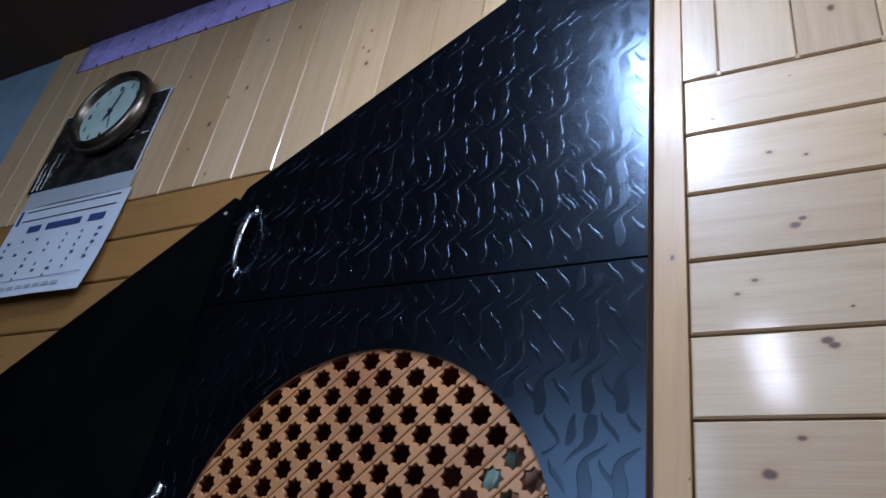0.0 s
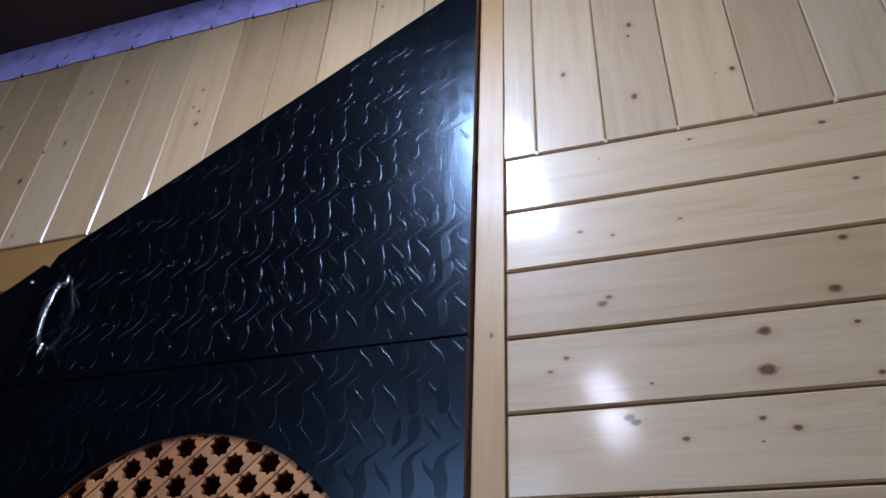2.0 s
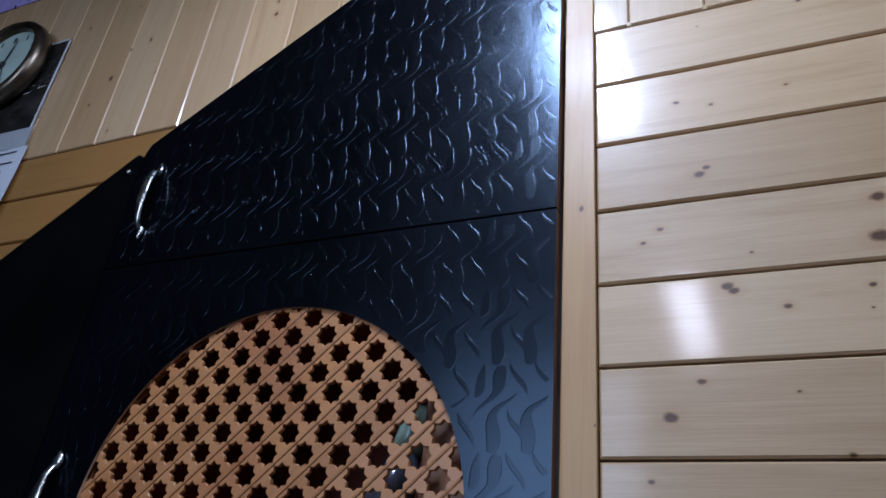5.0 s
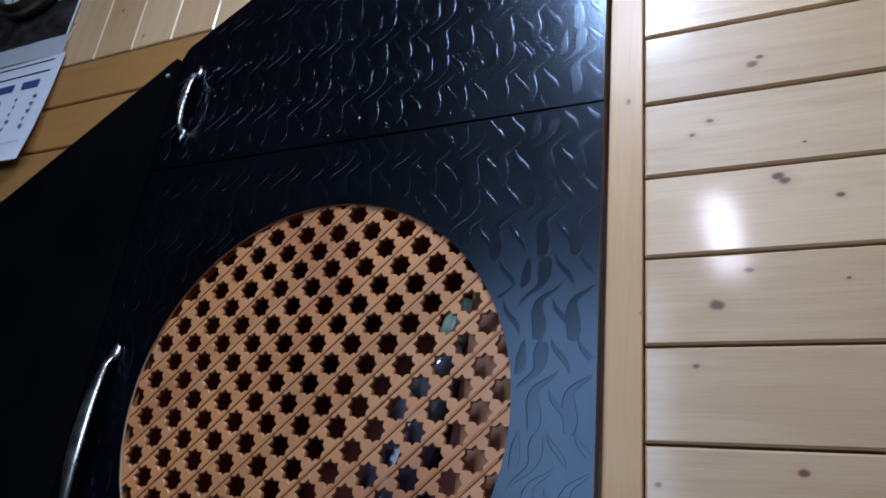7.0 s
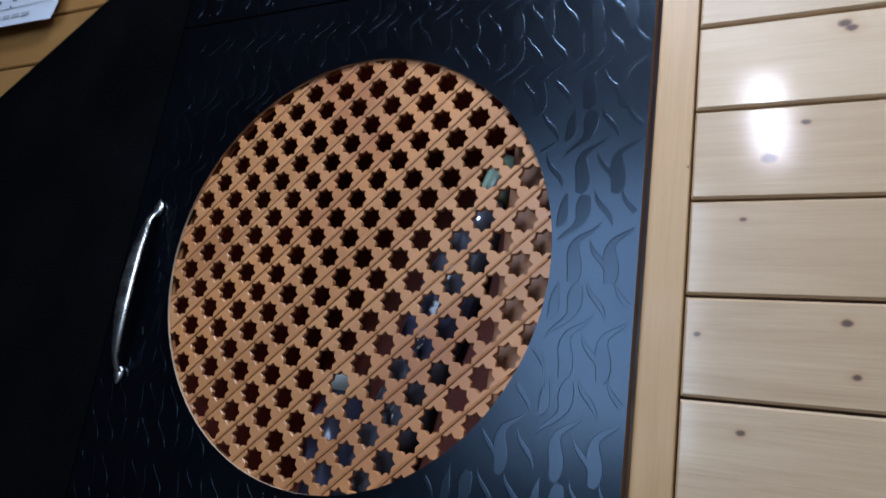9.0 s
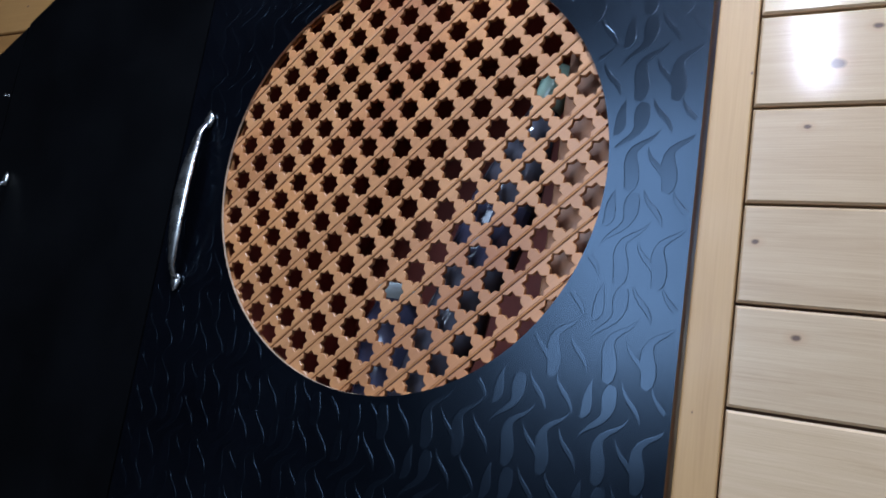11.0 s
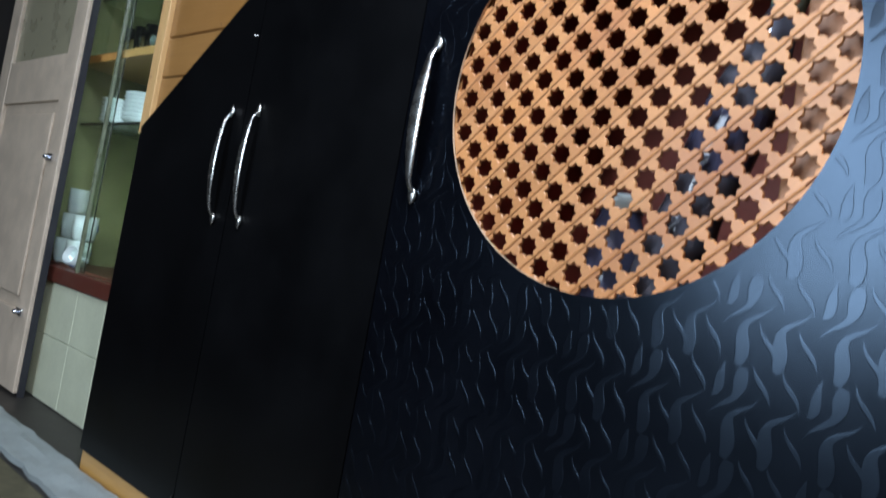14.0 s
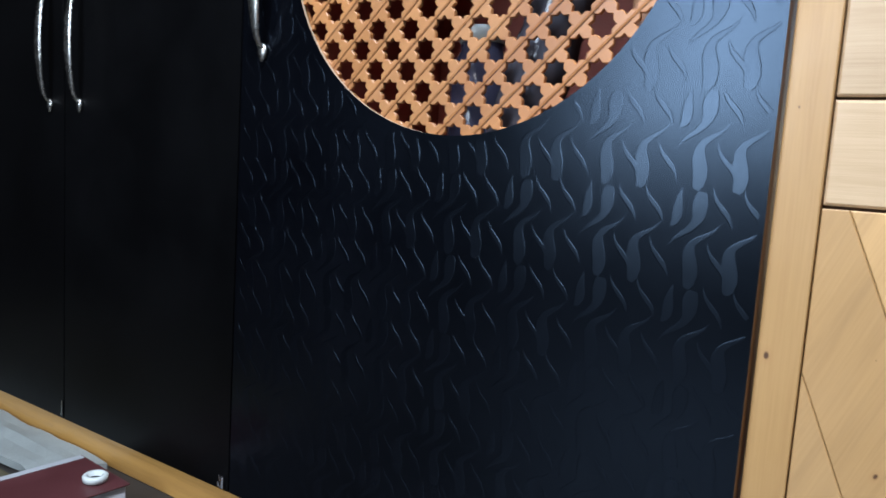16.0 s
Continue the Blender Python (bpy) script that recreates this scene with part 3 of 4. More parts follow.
panel = part("fretwork_panel", lathe([(CR + 0.002, 0.0), (CR + 0.002, 0.004), (CR + 0.016, 0.004), (CR + 0.016, 0.0), (CR + 0.002, 0.0)], (CX, YF1, CZ), "Y", 64, False), fret_wood, door_c, "round orange-brown wooden fretwork with star-shaped holes")
rng = random.Random(5)
for row in range(-8, 9):
    part("fretwork_strip", strip(row, rng), fret_wood, panel)
for row in range(-8, 8):
    w0 = (row + 0.5) * PITCH_W
    half_l = math.sqrt(max(0.0, (CR + 0.012) ** 2 - w0 ** 2))
    q0, q1 = DIR * -half_l + NRM * w0, DIR * half_l + NRM * w0
    side_v = Vector((NRM.x, 0, NRM.y))
    pts = [(FX + q0.x + (q1.x - q0.x) * f / 6, YF0 - 0.0002, FZ + q0.y + (q1.y - q0.y) * f / 6) for f in range(7)]
    part("fretwork_slat", sweep(pts, [0.0027] * 7, [0.0022] * 7, side_v, 8), fret_wood, panel)

# carcass behind the doors
YB = 0.50
part("back_panel", box(X_LEFT, X_RIGHT, YB, YB + 0.01, Z_DOOR, 1.90), inside_wood, cupboard)
part("side_panel", box(X_RIGHT - 0.028, X_RIGHT - 0.010, YD1 + 0.010, YB, Z_DOOR, 1.87), inside_warm, cupboard)
part("side_panel", box(X_LEFT + 0.002, X_LEFT + 0.02, YD1 + 0.001, YB, Z_DOOR, slope(X_LEFT) - 0.02), laminate, cupboard)
part("divider", box(X_BC - 0.009, X_BC + 0.009, YD1 + 0.001, YB, Z_DOOR, slope(X_BC) - 0.03), inside_wood, cupboard)
part("bottom_panel", box(X_LEFT, X_RIGHT, YD1 + 0.001, YB, Z_DOOR, Z_DOOR + 0.018), inside_wood, cupboard)
part("shelf", box(X_BC + 0.010, X_RIGHT - 0.03, 0.06, YB, 0.474, 0.492), inside_wood, cupboard)
part("shelf", box(X_BC + 0.010, X_RIGHT - 0.03, YD1 + 0.001, YB, Z_SEAM - 0.009, Z_SEAM + 0.009), inside_wood, cupboard)
roof = [(X_LEFT, slope(X_LEFT) - 0.012), (X_RIGHT, slope(X_RIGHT) - 0.012), (X_RIGHT, slope(X_RIGHT) - 0.03), (X_LEFT, slope(X_LEFT) - 0.03)]
part("sloping_top", slab(roof, YD1 + 0.001, YB, 0.001), inside_wood, cupboard)
part("plinth", box(X_LEFT + 0.004, X_RIGHT + 0.04, 0.006, 0.03, Z_FLOOR, Z_DOOR - 0.002, 0.002), pine_plinth, cupboard, "orange varnished wooden plinth under the doors")


# vessels on the shelf behind the fretwork
def vessel(name, x, y, z, r, hh, material, label, lid=None):
    prof = [(r * 0.9, 0), (r, hh * 0.08), (r, hh * 0.75), (r * 0.72, hh * 0.9), (r * 0.72, hh)]
    root = thing(name, label, name.replace("_", " "))
    part("body", lathe(prof, (x, y, z), "Z", 24), material, root, "", True)
    if lid:
        part("lid", lathe([(r * 0.78, 0), (r * 0.78, hh * 0.10), (r * 0.7, hh * 0.13)], (x, y, z + hh * 0.96), "Z", 24), lid, root, "", True)
    return root


vessel("storage_jar", -0.960, 0.10, 0.492, 0.040, 0.16, jar_blue, "dark blue plastic storage jar behind the fretwork", china)
bottle = thing("plastic_bottle", "pale blue plastic bottle with green cap leaning behind fretwork", "bottle")
part("body", lathe([(0.034, 0.0), (0.041, 0.012), (0.041, 0.12), (0.037, 0.15), (0.041, 0.18), (0.041, 0.29), (0.030, 0.35), (0.017, 0.41)], (0, 0, 0), "Z", 28), bottle_blue, bottle, "", True)
part("label_band", lathe([(0.0415, 0.20), (0.0418, 0.205), (0.0418, 0.275), (0.0415, 0.28)], (0, 0, 0), "Z", 28), jar_blue, bottle, "dark blue label band")
part("cap", lathe([(0.019, 0.405), (0.020, 0.41), (0.020, 0.455), (0.016, 0.462)], (0, 0, 0), "Z", 24), jar_green, bottle, "pale green screw cap", True)
bottle.matrix_world = pose(-0.887, 0.066, 0.504, 0, 16.5, 0)
part("inner_stile", box(-0.737, -0.653, 0.034, 0.055, 0.02, Z_SEAM - 0.012, 0.002), inside_warm, cupboard, "brown wooden inner upright")

# ---- loose and fixed things on the wall ----
# upright trim beside the doors
part("trim_post", box(X_RIGHT + 0.003, -0.532, Y_WALL - 0.005, Y_CORE, Z_FLOOR, 1.984, 0.0015), pine_post, wall, "planed upright pine trim beside the cupboard")
part("end_post", box(X_POST - 0.043, X_POST, Y_WALL - 0.012, Y_WALL + 0.013, slope(X_POST) - 0.02, Z_ROW - 0.006, 0.002), pine_post, wall, "pale upright batten at the panelling's end")

# lilac band under the ceiling, with a ragged lower edge
band = bmesh.new()
rb = random.Random(11)
cols = []
nb = 120
for i in range(nb + 1):
    x = -2.150 + (X_ROOM_R + 2.150) * i / nb
    lower = 1.988 + rb.uniform(-0.0012, 0.0012) + (0.002 if i % 7 == 0 else 0)
    cols.append([band.verts.new((x, Y_WALL - 0.0015 + rb.uniform(-0.001, 0.0), z)) for z in (lower, lower + 0.006, 2.04, Z_CEIL)])
for c0, c1 in zip(cols, cols[1:]):
    for k in range(3):
        band.faces.new((c0[k], c1[k], c1[k + 1], c0[k + 1]))
band_ob = tagged(ob_from("trim", band, lilac, None, "", True), "glossy lilac plastic band along the top of panelling", "trim", kind="structure")
sol = band_ob.modifiers.new("thick", "SOLIDIFY")
sol.thickness = 0.0012

# ---- the bay beyond the panelling: tiled foot, glazed showcase, door ----
Y_BAY = 0.15
SX0, SX1 = -3.165, -2.335      # showcase opening
SZ0, SZ1 = 0.322, 1.44
bay = tagged(ob_from("wall_bay", join(box(X_ROOM_L, SX0 - 0.02, Y_BAY + 0.012, Y_BAY + 0.10, Z_FLOOR, Z_CEIL), box(SX0 - 0.02, -2.20, Y_BAY + 0.012, Y_BAY + 0.10, Z_FLOOR, SZ0 - 0.05),
             box(SX0 - 0.02, -2.20, Y_BAY + 0.012, Y_BAY + 0.10, SZ1 + 0.05, Z_CEIL), box(X_ROOM_L, -2.2, 0.56, 0.60, Z_FLOOR, Z_CEIL)), blue_paint), "grey-blue painted wall beyond the panelling", "wall", kind="structure")
tagged(ob_from("wall_lintel", box(X_ROOM_L, X_WALL_L - 0.001, Y_WALL + 0.006, Y_BAY + 0.011, 1.52, Z_CEIL - 0.001), blue_paint), "grey-blue painted wall above the showcase", "wall", kind="structure")
tile_wall = tagged(ob_from("wall_tiled", box(SX0 - 0.02, -2.16, Y_BAY + 0.004, Y_BAY + 0.011, Z_FLOOR, SZ0 - 0.052), grout), "cream tiled foot of wall under the showcase", "wall", kind="structure")
for i in range(5):
    for j in range(3):
        x0, z0 = -3.185 + 0.203 * i, Z_FLOOR + 0.003 + 0.202 * j
        z1 = min(z0 + 0.200, SZ0 - 0.054)
        if z1 - z0 > 0.02:
            part("tile", box(x0 + 0.0015, x0 + 0.2015, Y_BAY - 0.002, Y_BAY + 0.0045, z0, z1, 0.0015, 1), tile_mat, tile_wall)

showcase = thing("glazed_showcase", "built-in glass-fronted showcase holding white crockery", "showcase")
part("bottom_rail", box(SX0, SX1 + 0.12, Y_BAY - 0.012, Y_BAY + 0.03, SZ0 - 0.05, SZ0, 0.004), maroon, showcase, "dark red-brown wooden rail")
part("top_rail", box(SX0, SX1 + 0.12, Y_BAY - 0.012, Y_BAY + 0.03, SZ1, SZ1 + 0.05, 0.004), maroon, showcase)
part("stile", box(SX0 - 0.035, SX0, Y_BAY - 0.012, Y_BAY + 0.03, SZ0 - 0.05, SZ1 + 0.05, 0.004), maroon, showcase)
part("stile", box(SX1 + 0.05, SX1 + 0.12, Y_BAY - 0.012, Y_BAY + 0.03, SZ0, SZ1, 0.004), maroon, showcase)
part("back_panel", box(SX0, SX1 + 0.12, 0.47, 0.48, SZ0, SZ1), green_back, showcase, "mossy green back panel")
part("side_panel", box(SX0 - 0.012, SX0, Y_BAY + 0.03, 0.47, SZ0, SZ1), olive_paint, showcase)
part("side_panel", box(SX1 + 0.11, SX1 + 0.12, Y_BAY + 0.03, 0.47, SZ0, SZ1), maroon, showcase)
part("floor_board", box(SX0, SX1 + 0.11, Y_BAY + 0.03, 0.47, SZ0 - 0.012, SZ0 + 0.006), maroon, showcase)
SHELVES = (0.81, 1.03, 1.25)
for z, m, d in ((SHELVES[0], glass, 0.20), (SHELVES[1], pine_plinth, Y_BAY + 0.012), (SHELVES[2], glass, 0.20)):
    part("shelf", box(SX0 + 0.002, SX1 + 0.108, d, 0.468, z - 0.006 if m is glass else z - 0.022, z + 0.004, 0.002), m, showcase, "pale wooden shelf" if m is pine_plinth else "clear glass shelf")
for k in range(2):
    x0 = SX0 + 0.005 + k * 0.33
    pane = part("glass_pane", box(x0, x0 + 0.36, Y_BAY + 0.012 - k * 0.008, Y_BAY + 0.016 - k * 0.008, SZ0 + 0.002, SZ1 - 0.002), glass, showcase, "sliding pane of greenish glass")
    pane.visible_shadow = False
part("mullion", box(SX0 + 0.340, SX0 + 0.354, Y_BAY - 0.008, Y_BAY + 0.003, SZ0, SZ1, 0.003), glazing_bar, showcase, "thin greenish upright glazing bar")


def mug(x, y, z, r=0.040, hh=0.085, turn=0.0, tipped=0.0, group="mugs in the showcase"):
    """A china mug with a ring handle and a blue motif."""
    root = thing("mug", "white china mug with a blue motif in the showcase", "mug", group)
    prof = [(r * 0.78, 0), (r * 0.9, hh * 0.1), (r, hh * 0.5), (r, hh), (r * 0.9, hh), (r * 0.86, hh * 0.12), (0.002, hh * 0.1)]
    part("cup", lathe(prof, (0, 0, 0), "Z", 20), china, root, "", True)
    pts = [(r * 0.95 + 0.024 * math.sin(math.pi * k / 8), 0, hh * (0.2 + 0.6 * k / 8)) for k in range(9)]
    part("handle", sweep(pts, [0.009] * 9, [0.006] * 9, Vector((0, 1, 0)), 8), china, root, "", True)
    part("motif", lathe([(r * 0.35, -0.001), (r * 0.35, 0.0), (r * 0.2, 0.0006)], (0, -r * 1.0, hh * 0.55), "Y", 12), china_blue, root, "blue printed motif")
    root.matrix_world = pose(x, y, z, tipped, 0, turn)
    return root


mug(-3.115, 0.22, SZ0 + 0.006, turn=160)
mug(-3.020, 0.22, SZ0 + 0.006, turn=190)
mug(-3.105, 0.225, SZ0 + 0.092, turn=170)
mug(-3.095, 0.225, SZ0 + 0.178, 0.036, turn=175)
mug(-3.010, 0.225, SZ0 + 0.092, turn=150)
mug(-2.915, 0.20, SZ0 + 0.030, 0.030, 0.060, turn=20, tipped=70)


def plate_stack(x, y, z, n, r):
    """A pile of shallow china bowls."""
    root = thing("bowl_stack", "stack of white china bowls on a showcase shelf", "bowls", "bowl stacks in the showcase")
    for k in range(n):
        prof = [(r * 0.45, 0), (r * 0.8, 0.012), (r, 0.026), (r * 0.96, 0.027), (r * 0.72, 0.014), (0.002, 0.006)]
        part("bowl", lathe(prof, (x, y, z + 0.014 * k), "Z", 24), china, root, "", True)
    return root


plate_stack(-3.065, 0.31, SHELVES[0] + 0.004, 6, 0.085)
plate_stack(-2.875, 0.31, SHELVES[0] + 0.004, 7, 0.090)
plate_stack(-2.545, 0.32, SHELVES[0] + 0.004, 5, 0.075)
plate_stack(-2.765, 0.30, SHELVES[1] + 0.004, 4, 0.080)
plate_stack(-2.585, 0.30, SHELVES[1] + 0.004, 5, 0.075)
plate_stack(-2.705, 0.32, SHELVES[2] + 0.004, 7, 0.085)


def tumbler(x, y, z):
    root = thing("glass_tumbler", "small clear glass tumbler on a showcase shelf", "tumbler", "tumblers in the showcase")
    part("body", lathe([(0.024, 0), (0.030, 0.09), (0.028, 0.09), (0.022, 0.006), (0.001, 0.005)], (x, y, z), "Z", 20), glass, root, "", True)


for k in range(3):
    tumbler(-2.905 + 0.075 * k, 0.22, SHELVES[1] + 0.004)

# panelled door beside the showcase
room_door = tagged(new("door_1"), "beige painted panelled door with an olive upper panel", "door", kind="structure")
DX0, DX1, DY = -3.73, -2.972, 0.085
part("stile", box(DX1 - 0.10, DX1, DY, DY + 0.035, Z_FLOOR + 0.01, 1.98, 0.004), beige_door, room_door)
part("stile", box(DX0, DX0 + 0.10, DY, DY + 0.035, Z_FLOOR + 0.01, 1.98, 0.004), beige_door, room_door)
for z0, z1 in ((Z_FLOOR + 0.01, 0.16), (0.86, 1.02), (1.88, 1.98)):
    part("rail", box(DX0 + 0.10, DX1 - 0.10, DY + 0.002, DY + 0.033, z0, z1, 0.003), beige_door, room_door)
part("panel", box(DX0 + 0.10, DX1 - 0.10, DY + 0.014, DY + 0.026, 0.16, 0.86), beige_door, room_door)
part("panel", box(DX0 + 0.14, DX1 - 0.14, DY + 0.006, DY + 0.016, 0.20, 0.82, 0.006), beige_door, room_door)
part("upper_panel", box(DX0 + 0.10, DX1 - 0.10, DY + 0.014, DY + 0.026, 1.02, 1.88), green_glass_print, room_door, "olive beige upper door panel")
for z in (0.667, 0.16):
    bolt = part("bolt", box(DX1 - 0.085, DX1 - 0.035, DY - 0.010, DY, z - 0.012, z + 0.012, 0.003), steel, room_door, "small steel door bolt")
    part("knob", lathe([(0.007, 0), (0.009, -0.010), (0.004, -0.016)], (DX1 - 0.06, DY - 0.010, z), "Y", 12), steel, bolt, "", True)
# the gap's shade beside the door, put in as a black strip
tagged(ob_from("trim", box(DX1 + 0.003, DX1 + 0.010, DY + 0.012, DY + 0.032, Z_FLOOR, 1.99), ink), "black strip standing in for the shaded gap beside the door", "trim", kind="structure")

# ---- calendar and clock on the boards ----
calendar = thing("wall_calendar", "hanging paper calendar with dark photo, partly behind clock", "calendar")
CAL_X0, CAL_X1 = -2.050, -1.690


def sheet(x0, x1, z0, z1, y, curl=0.0, lift=0.0, n=10):
    """A thin sheet that bows out towards its foot."""
    bm = bmesh.new()
    rows_ = []
    for j in range(n + 1):
        f = j / n
        z = z1 + (z0 - z1) * f
        yy = y - lift * f - curl * f ** 3
        rows_.append([[bm.verts.new((x, yy + d - 0.004 * math.sin(math.pi * (x - x0) / (x1 - x0)) * f, z)) for x in (x0, x0 + (x1 - x0) * 0.33, x0 + (x1 - x0) * 0.67, x1)] for d in (0.0, 0.0008)])
    for a, b in zip(rows_, rows_[1:]):
        for side in (0, 1):
            for k in range(3):
                bm.faces.new((a[side][k], a[side][k + 1], b[side][k + 1], b[side][k]))
        for k in (0, 3):
            bm.faces.new((a[0][k], a[1][k], b[1][k], b[0][k]))
    for r_ in (rows_[0], rows_[-1]):
        for k in range(3):
            bm.faces.new((r_[0][k], r_[0][k + 1], r_[1][k + 1], r_[1][k]))
    return bm


YC = Y_WALL - 0.006
photo = part("photo_sheet", sheet(CAL_X0 - 0.02, CAL_X1 - 0.012, 1.5846, 1.846, YC), photo_dark, calendar, "dark glossy photograph with pale streaks")
rc = random.Random(3)
for k in range(12):
    x0 = CAL_X0 + 0.00 + k * 0.014 + rc.uniform(-0.005, 0.005)
    hgt = rc.uniform(0.05, 0.13)
    pts = [(x0 + rc.uniform(-0.003, 0.003), YC - 0.0012, 1.5914 + hgt * f / 5) for f in range(6)]
    part("streak", sweep(pts, [0.007, 0.005, 0.006, 0.004, 0.003, 0.001], [0.0008] * 6, steps=6), photo_light, photo)
for k in range(9):
    x0 = CAL_X1 - 0.17 + rc.uniform(0, 0.14)
    z0 = 1.66 + rc.uniform(0, 0.12)
    pts = [(x0 + 0.008 * f, YC - 0.0012, z0 + rc.uniform(-0.004, 0.004)) for f in range(4)]
    part("streak", sweep(pts, [0.002, 0.003, 0.003, 0.001], [0.0006] * 4, side=Vector((0, 0, 1)), steps=6), photo_light, photo)
part("border", box(CAL_X1 - 0.0118, CAL_X1 - 0.007, YC - 0.0005, YC + 0.001, 1.5846, 1.8499), paper, photo)
part("border", box(CAL_X0 - 0.02, CAL_X1 - 0.007, YC - 0.0005, YC + 0.001, 1.8465, 1.8509), paper, photo)
part("title_strip", sheet(CAL_X0, CAL_X1, 1.5288, 1.5836, YC - 0.001), paper_grey, calendar, "grey title strip")
CURL, LIFT = 0.012, 0.006
month = part("month_sheet", sheet(CAL_X0, CAL_X1 + 0.012, 1.2517, 1.5278, YC - 0.002, CURL, LIFT), paper, calendar, "white month page with small dark figures")


def on_page(z):
    f = (1.5278 - z) / (1.5278 - 1.2517)
    return YC - 0.002 - LIFT * f - CURL * f ** 3 - 0.0046 * f - 0.0006


def mark(x0, x1, z0, z1, m):
    y = on_page((z0 + z1) / 2)
    part("print", box(x0, x1, y - 0.0006, y, z0, z1), m, month)


mark(CAL_X0 + 0.012, CAL_X0 + 0.022, 1.4769, 1.521, ink_blue)
for z in (1.5141, 1.4847):
    mark(CAL_X0 + 0.035, CAL_X1 - 0.012, z, z + 0.003, ink)
for x0, w in ((0.075, 0.045), (0.140, 0.115), (0.280, 0.050)):
    mark(CAL_X0 + x0, CAL_X0 + x0 + w, 1.4456, 1.4651, ink_blue)
for col_ in range(7):
    for row_ in range(7):
        if rc.random() < 0.16 + (0.5 if col_ < 2 else 0):
            continue
        x0 = CAL_X0 + 0.030 + col_ * 0.050 + rc.uniform(-0.002, 0.002)
        z0 = 1.4231 - row_ * 0.0195
        mark(x0, x0 + rc.choice((0.005, 0.010, 0.011)), z0 - 0.008, z0 - 0.001, ink_soft if rc.random() < 0.8 else ink_blue)
mark(CAL_X0 + 0.012, CAL_X1 - 0.004, 1.2977, 1.2992, paper_grey)
for k in range(10):
    x0 = CAL_X0 + 0.03 + k * 0.028
    mark(x0, x0 + 0.021, 1.2703, 1.2791, paper_grey)

calendar.matrix_world = Matrix.Translation((0.014, 0, 0.083)) @ Matrix.Diagonal((1.0, 1.0, 0.9265, 1.0))
clock = thing("wall_clock", "round bronze-rimmed wall clock with a pale green dial", "clock")
KX, KZ, KR = -1.834, 1.737, 0.121
part("case", lathe([(KR * 0.80, 0.0), (KR * 0.96, -0.006), (KR, -0.020), (KR * 0.97, -0.036), (KR * 0.88, -0.044), (KR * 0.835, -0.040), (KR * 0.80, -0.030), (KR * 0.79, -0.022)], (KX, Y_WALL - 0.008, KZ), "Y", 48), bronze, clock, "brushed bronze clock rim", True)
DYF = Y_WALL - 0.031
part("dial", lathe([(KR * 0.80, 0.0), (KR * 0.80, -0.0012), (KR * 0.4, -0.0013)], (KX, DYF, KZ), "Y", 48), dial_mat, clock, "pale green dial")
for k in range(12):
    a = 2 * math.pi * k / 12
    big = k % 3 == 0
    r0 = KR * (0.60 if big else 0.66)
    cxm, czm = KX + r0 * math.sin(a), KZ + r0 * math.cos(a)
    w = 0.007 if big else 0.003
    part("hour_mark", box(cxm - w / 2, cxm + w / 2, DYF - 0.0022, DYF - 0.0014, czm - 0.007, czm + 0.007), ink, clock)


def hand_bar(name, angle, length, width):
    a = radians(angle)
    pts = [(KX + length * f * math.sin(a), DYF - 0.004, KZ + length * f * math.cos(a)) for f in (-0.15, 0.0, 0.5, 0.85, 1.0)]
    side = Vector((math.cos(a), 0, -math.sin(a)))
    part(name, sweep(pts, [width * 0.6, width, width, width * 0.6, 0.001], [0.0012] * 5, side, 6), ink, clock)


hand_bar("minute_pointer", 12, KR * 0.58, 0.006)
hand_bar("hour_pointer", 205, KR * 0.26, 0.008)
hand_bar("second_pointer", 160, KR * 0.5, 0.0025)
part("hub", lathe([(0.006, 0), (0.006, -0.006), (0.003, -0.008)], (KX, DYF - 0.001, KZ), "Y", 14), ink, clock)

# ---- things on the floor at the foot of the cupboard ----
sheet_ob = bmesh.new()
gridv = []
rs = random.Random(9)
for i in range(41):
    x = -3.10 + 1.445 * i / 40
    col_ = []
    for j in range(6):
        y = -0.004 - 0.108 * j / 5 + (0.003 * math.sin(i * 1.7) + rs.uniform(-0.002, 0.002) if j in (0, 5) else 0)
        fold = 0.0035 * math.exp(-((j - 1.6 - 0.3 * math.sin(i * 0.4)) / 0.6) ** 2)
        col_.append(sheet_ob.verts.new((x + 0.030 * (1 - j / 5) * (i / 40) ** 8, y, Z_FLOOR + 0.016 + fold + 0.0015 * math.sin(i * 0.9 + j * 1.3) + rs.uniform(0, 0.0012))))
    gridv.append(col_)
for a, b in zip(gridv, gridv[1:]):
    for j in range(5):
        sheet_ob.faces.new((a[j], a[j + 1], b[j + 1], b[j]))
runner = tagged(ob_from("folded_sheet", sheet_ob, sheet_grey, None, "", False), "crumpled white folded sheet lying along the plinth", "sheet")
so = runner.modifiers.new("thick", "SOLIDIFY")
so.thickness, so.offset = 0.014, -1.0
tagged(ob_from("floor_mat", box(-2.95, -1.55, -0.52, -0.132, Z_FLOOR, Z_FLOOR + 0.012, 0.004), cloth), "olive brown woven floor mat", "mat")

book = thing("book", "thick maroon book lying flat against the plinth", "book")
cover = join(box(-0.115, 0.115, -0.08, 0.08, 0.0, 0.003, 0.001), box(-0.115, 0.115, -0.08, 0.08, 0.028, 0.031, 0.001), box(-0.1165, -0.1130, -0.08, 0.08, 0.0, 0.031))
part("cover", cover, cover_red, book, "maroon hard cover")
part("page_block", box(-0.112, 0.110, -0.075, 0.075, 0.0032, 0.0278, 0.001), paper, book, "white page block")
part("border", box(-0.112, 0.112, 0.064, 0.0785, 0.0311, 0.0316), paper_grey, book, "pale grey border along the cover's edge")
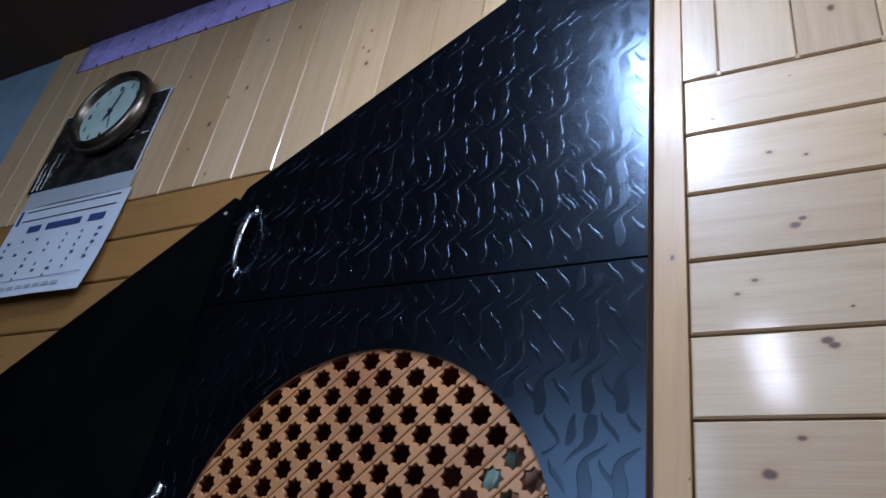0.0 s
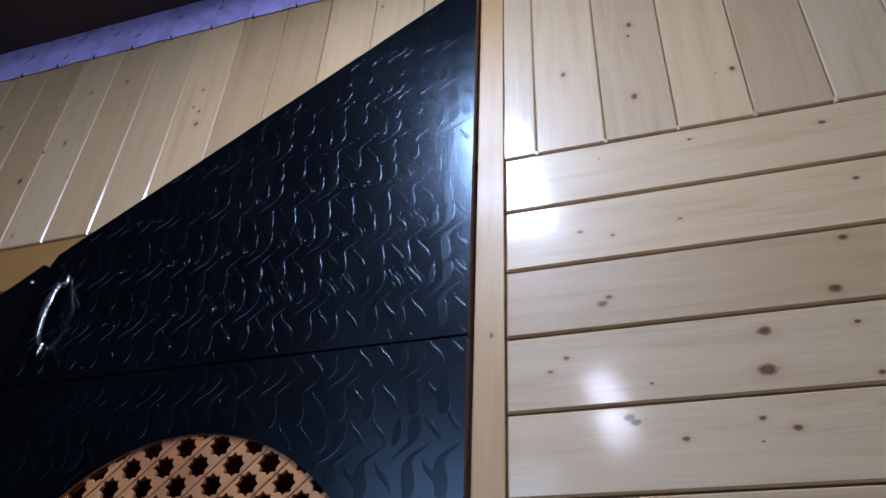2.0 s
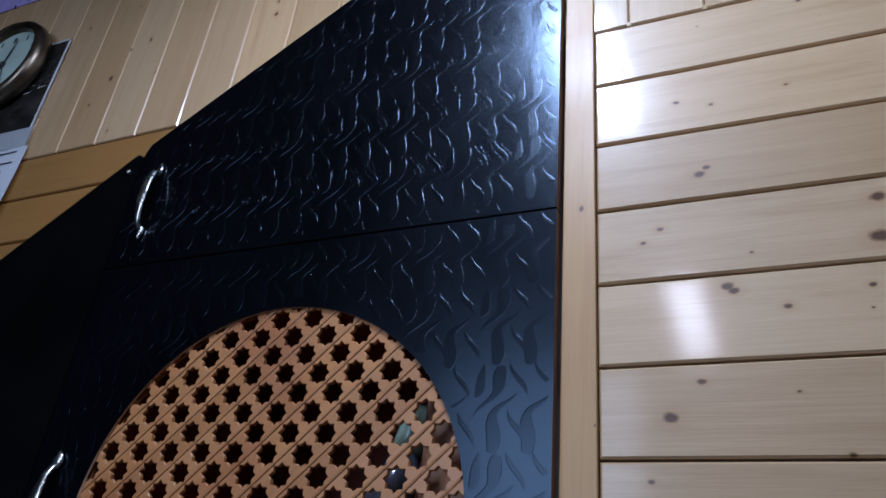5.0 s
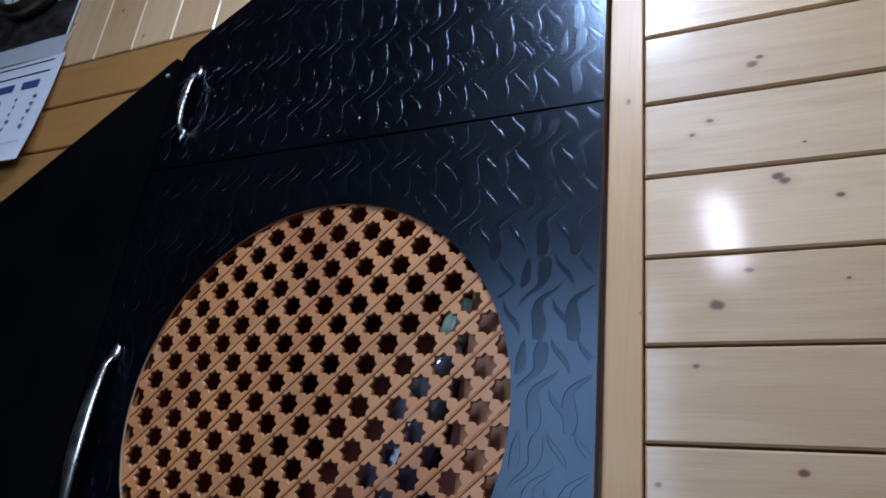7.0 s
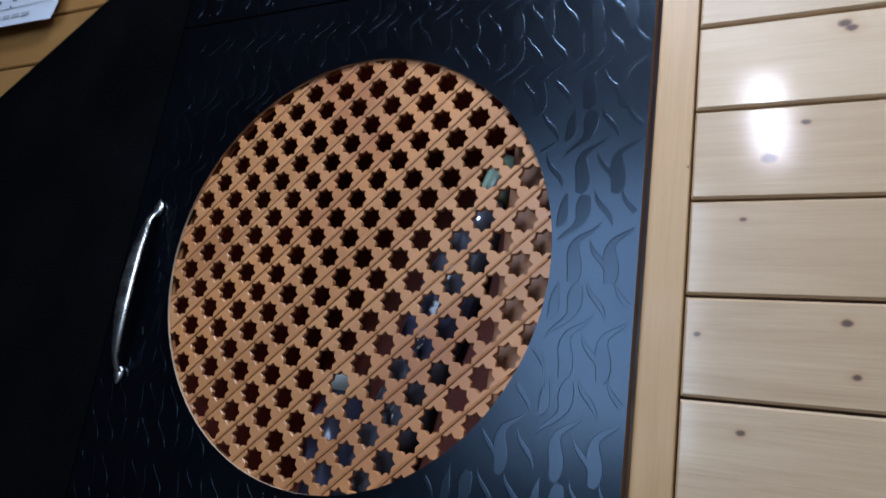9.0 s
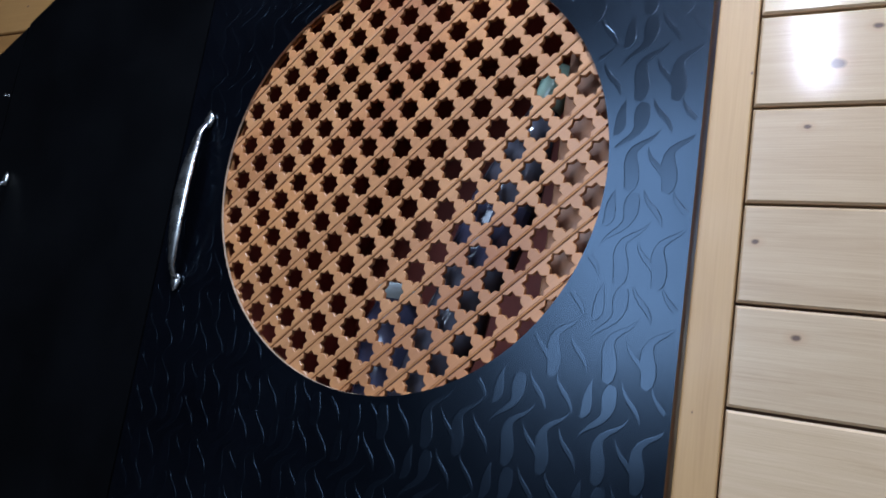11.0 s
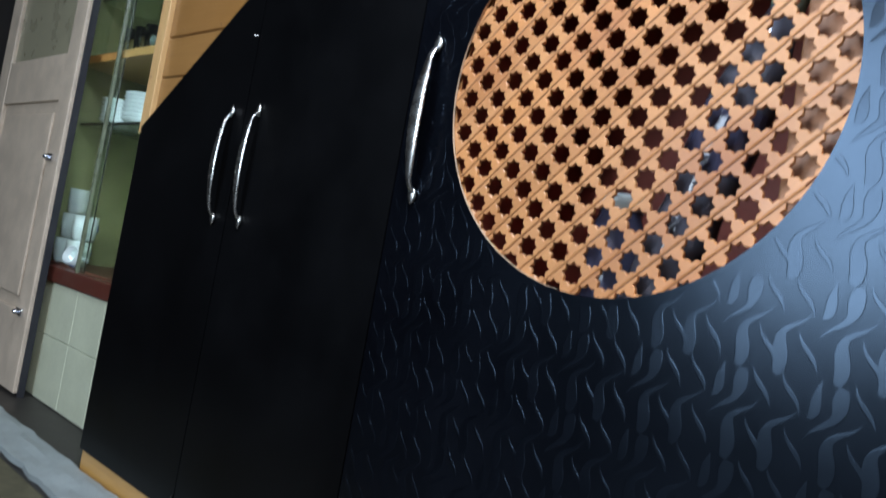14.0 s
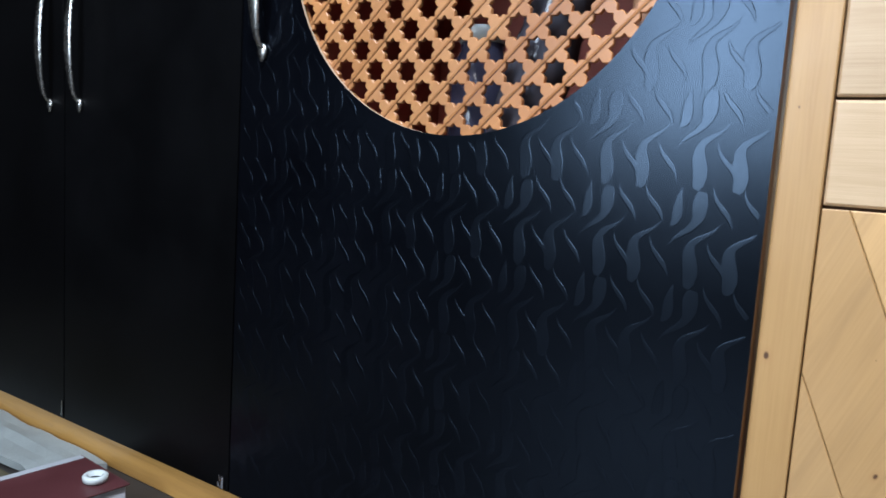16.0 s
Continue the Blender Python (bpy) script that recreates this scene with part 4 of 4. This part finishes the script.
book.matrix_world = pose(-1.560, -0.172, Z_FLOOR + 0.0125, 0, 0, 86)

cap = thing("bottle_stopper", "small white plastic stopper with a black disc for the shade in the hollow on the book", "stopper")
part("rim", lathe([(0.012, 0.0), (0.019, 0.002), (0.020, 0.010), (0.017, 0.0125), (0.011, 0.0115), (0.010, 0.004)], (0, 0, 0), "Z", 24), china, cap, "", True)
# shade inside the stopper, coloured in with a black disc
part("hollow", lathe([(0.0105, 0.0035), (0.0105, 0.0050), (0.004, 0.0045)], (0, 0, 0), "Z", 20), ink, cap, "black disc for the shade in the hollow", True)
cap.matrix_world = pose(-1.518, -0.095, Z_FLOOR + 0.0442, 0, 0, 20)

# small metal pieces at the foot of the doors
part("door_catch", join(box(X_BC - 0.018, X_BC - 0.008, YD0 - 0.006, YD0, Z_DOOR + 0.004, Z_DOOR + 0.026, 0.0015), box(X_BC - 0.015, X_BC - 0.011, YD0 - 0.011, YD0 - 0.005, Z_DOOR + 0.010, Z_DOOR + 0.018, 0.001)), steel, door_b, "small grey metal catch")
part("hinge_pin", box(X_AB - 0.006, X_AB - 0.003, YD0 - 0.003, YD0, Z_DOOR + 0.006, Z_DOOR + 0.036, 0.001), steel, door_a, "thin metal hinge pin")

# ---- boards of the panelling ----
def board(name, poly, material, chamfer=0.0025):
    if len(poly) < 3 or abs(area_of(poly)) < 0.0004:
        return
    part(name, slab(poly, Y_WALL, Y_CORE - 0.0005, chamfer), material, wall)


JOINT = 0.0016
SHUT = 0.0006             # the upright boards stand closer, with a V groove between
rows = [Z_ROW - BOARD * i for i in range(11)]
for z1, z0 in zip(rows, rows[1:]):
    zc0, zc1 = z0 + JOINT, z1 - JOINT
    board("plank", [(-0.531, zc0), (X_ROOM_R, zc0), (X_ROOM_R, zc1), (-0.531, zc1)], pine_across)
    left = [(X_POST, zc0), (X_RIGHT, zc0), (X_RIGHT, zc1), (X_POST, zc1)]
    left = clip(left, -RISE_LOW, 1.0, 1.407 - RISE_LOW * X_BC - 0.018)
    if z1 > 0.7:
        board("plank", left, pine_amber)
x = -0.4835 - 0.1 * 20
while x < X_ROOM_R:
    a, b = max(x, X_WALL_L), min(x + 0.1, X_ROOM_R)
    poly = [(a + SHUT, Z_ROW + JOINT), (b - SHUT, Z_ROW + JOINT), (b - SHUT, Z_CEIL), (a + SHUT, Z_CEIL)]
    if b - a > 0.02:
        board("plank", clip(poly, -RISE_UP, 1.0, 1.407 - RISE_UP * X_BC - 0.018) if b < -0.5 else poly, pine_up_left if b < -0.55 else pine_up, 0.0022)
    x += 0.1
# slanting boards at the foot of the wall
ang = radians(-67)
ux, uz = math.cos(ang), math.sin(ang)
nx, nz = -uz, ux
zt = rows[-1] - JOINT
c0 = nx * -0.5076 + nz * 0.4693
for k in range(-8, 32):
    lo, hi = c0 + 0.083 * k + 0.0003, c0 + 0.083 * (k + 1) - 0.0003
    poly = [(-0.531, Z_FLOOR), (X_ROOM_R, Z_FLOOR), (X_ROOM_R, zt), (-0.531, zt)]
    poly = clip(clip(poly, nx, nz, lo), -nx, -nz, -hi) if len(poly) > 2 else []
    if len(poly) > 2:
        board("plank", poly, pine_slant, 0.001)

# small nails under the lilac band and pale chips where the upright boards meet the cross boards
x = -0.4835 - 0.1 * 16
rn = random.Random(21)
while x < 0.7:
    part("nail", box(x + 0.02 - 0.0007, x + 0.02 + 0.0007, Y_WALL - 0.006, Y_WALL, 1.986, 1.995), ink, wall)
    tick = box(-0.0006, 0.0006, Y_WALL - 0.0045, Y_WALL, -0.007, 0.007)
    bmesh.ops.rotate(tick, cent=(0, 0, 0), matrix=Matrix.Rotation(radians(rn.uniform(25, 60)), 3, "Y"), verts=tick.verts[:])
    bmesh.ops.translate(tick, vec=(x + rn.uniform(0.02, 0.07), 0, rn.uniform(2.015, 2.06)), verts=tick.verts[:])
    part("nail", tick, ink, wall)
    if x > -0.5:
        part("chip", box(x - 0.003, x + 0.003, Y_WALL - 0.001, Y_WALL + 0.006, Z_ROW - 0.002, Z_ROW + 0.006 + rn.uniform(0, 0.004), 0.001, 1), pine_up, wall)
    x += 0.1
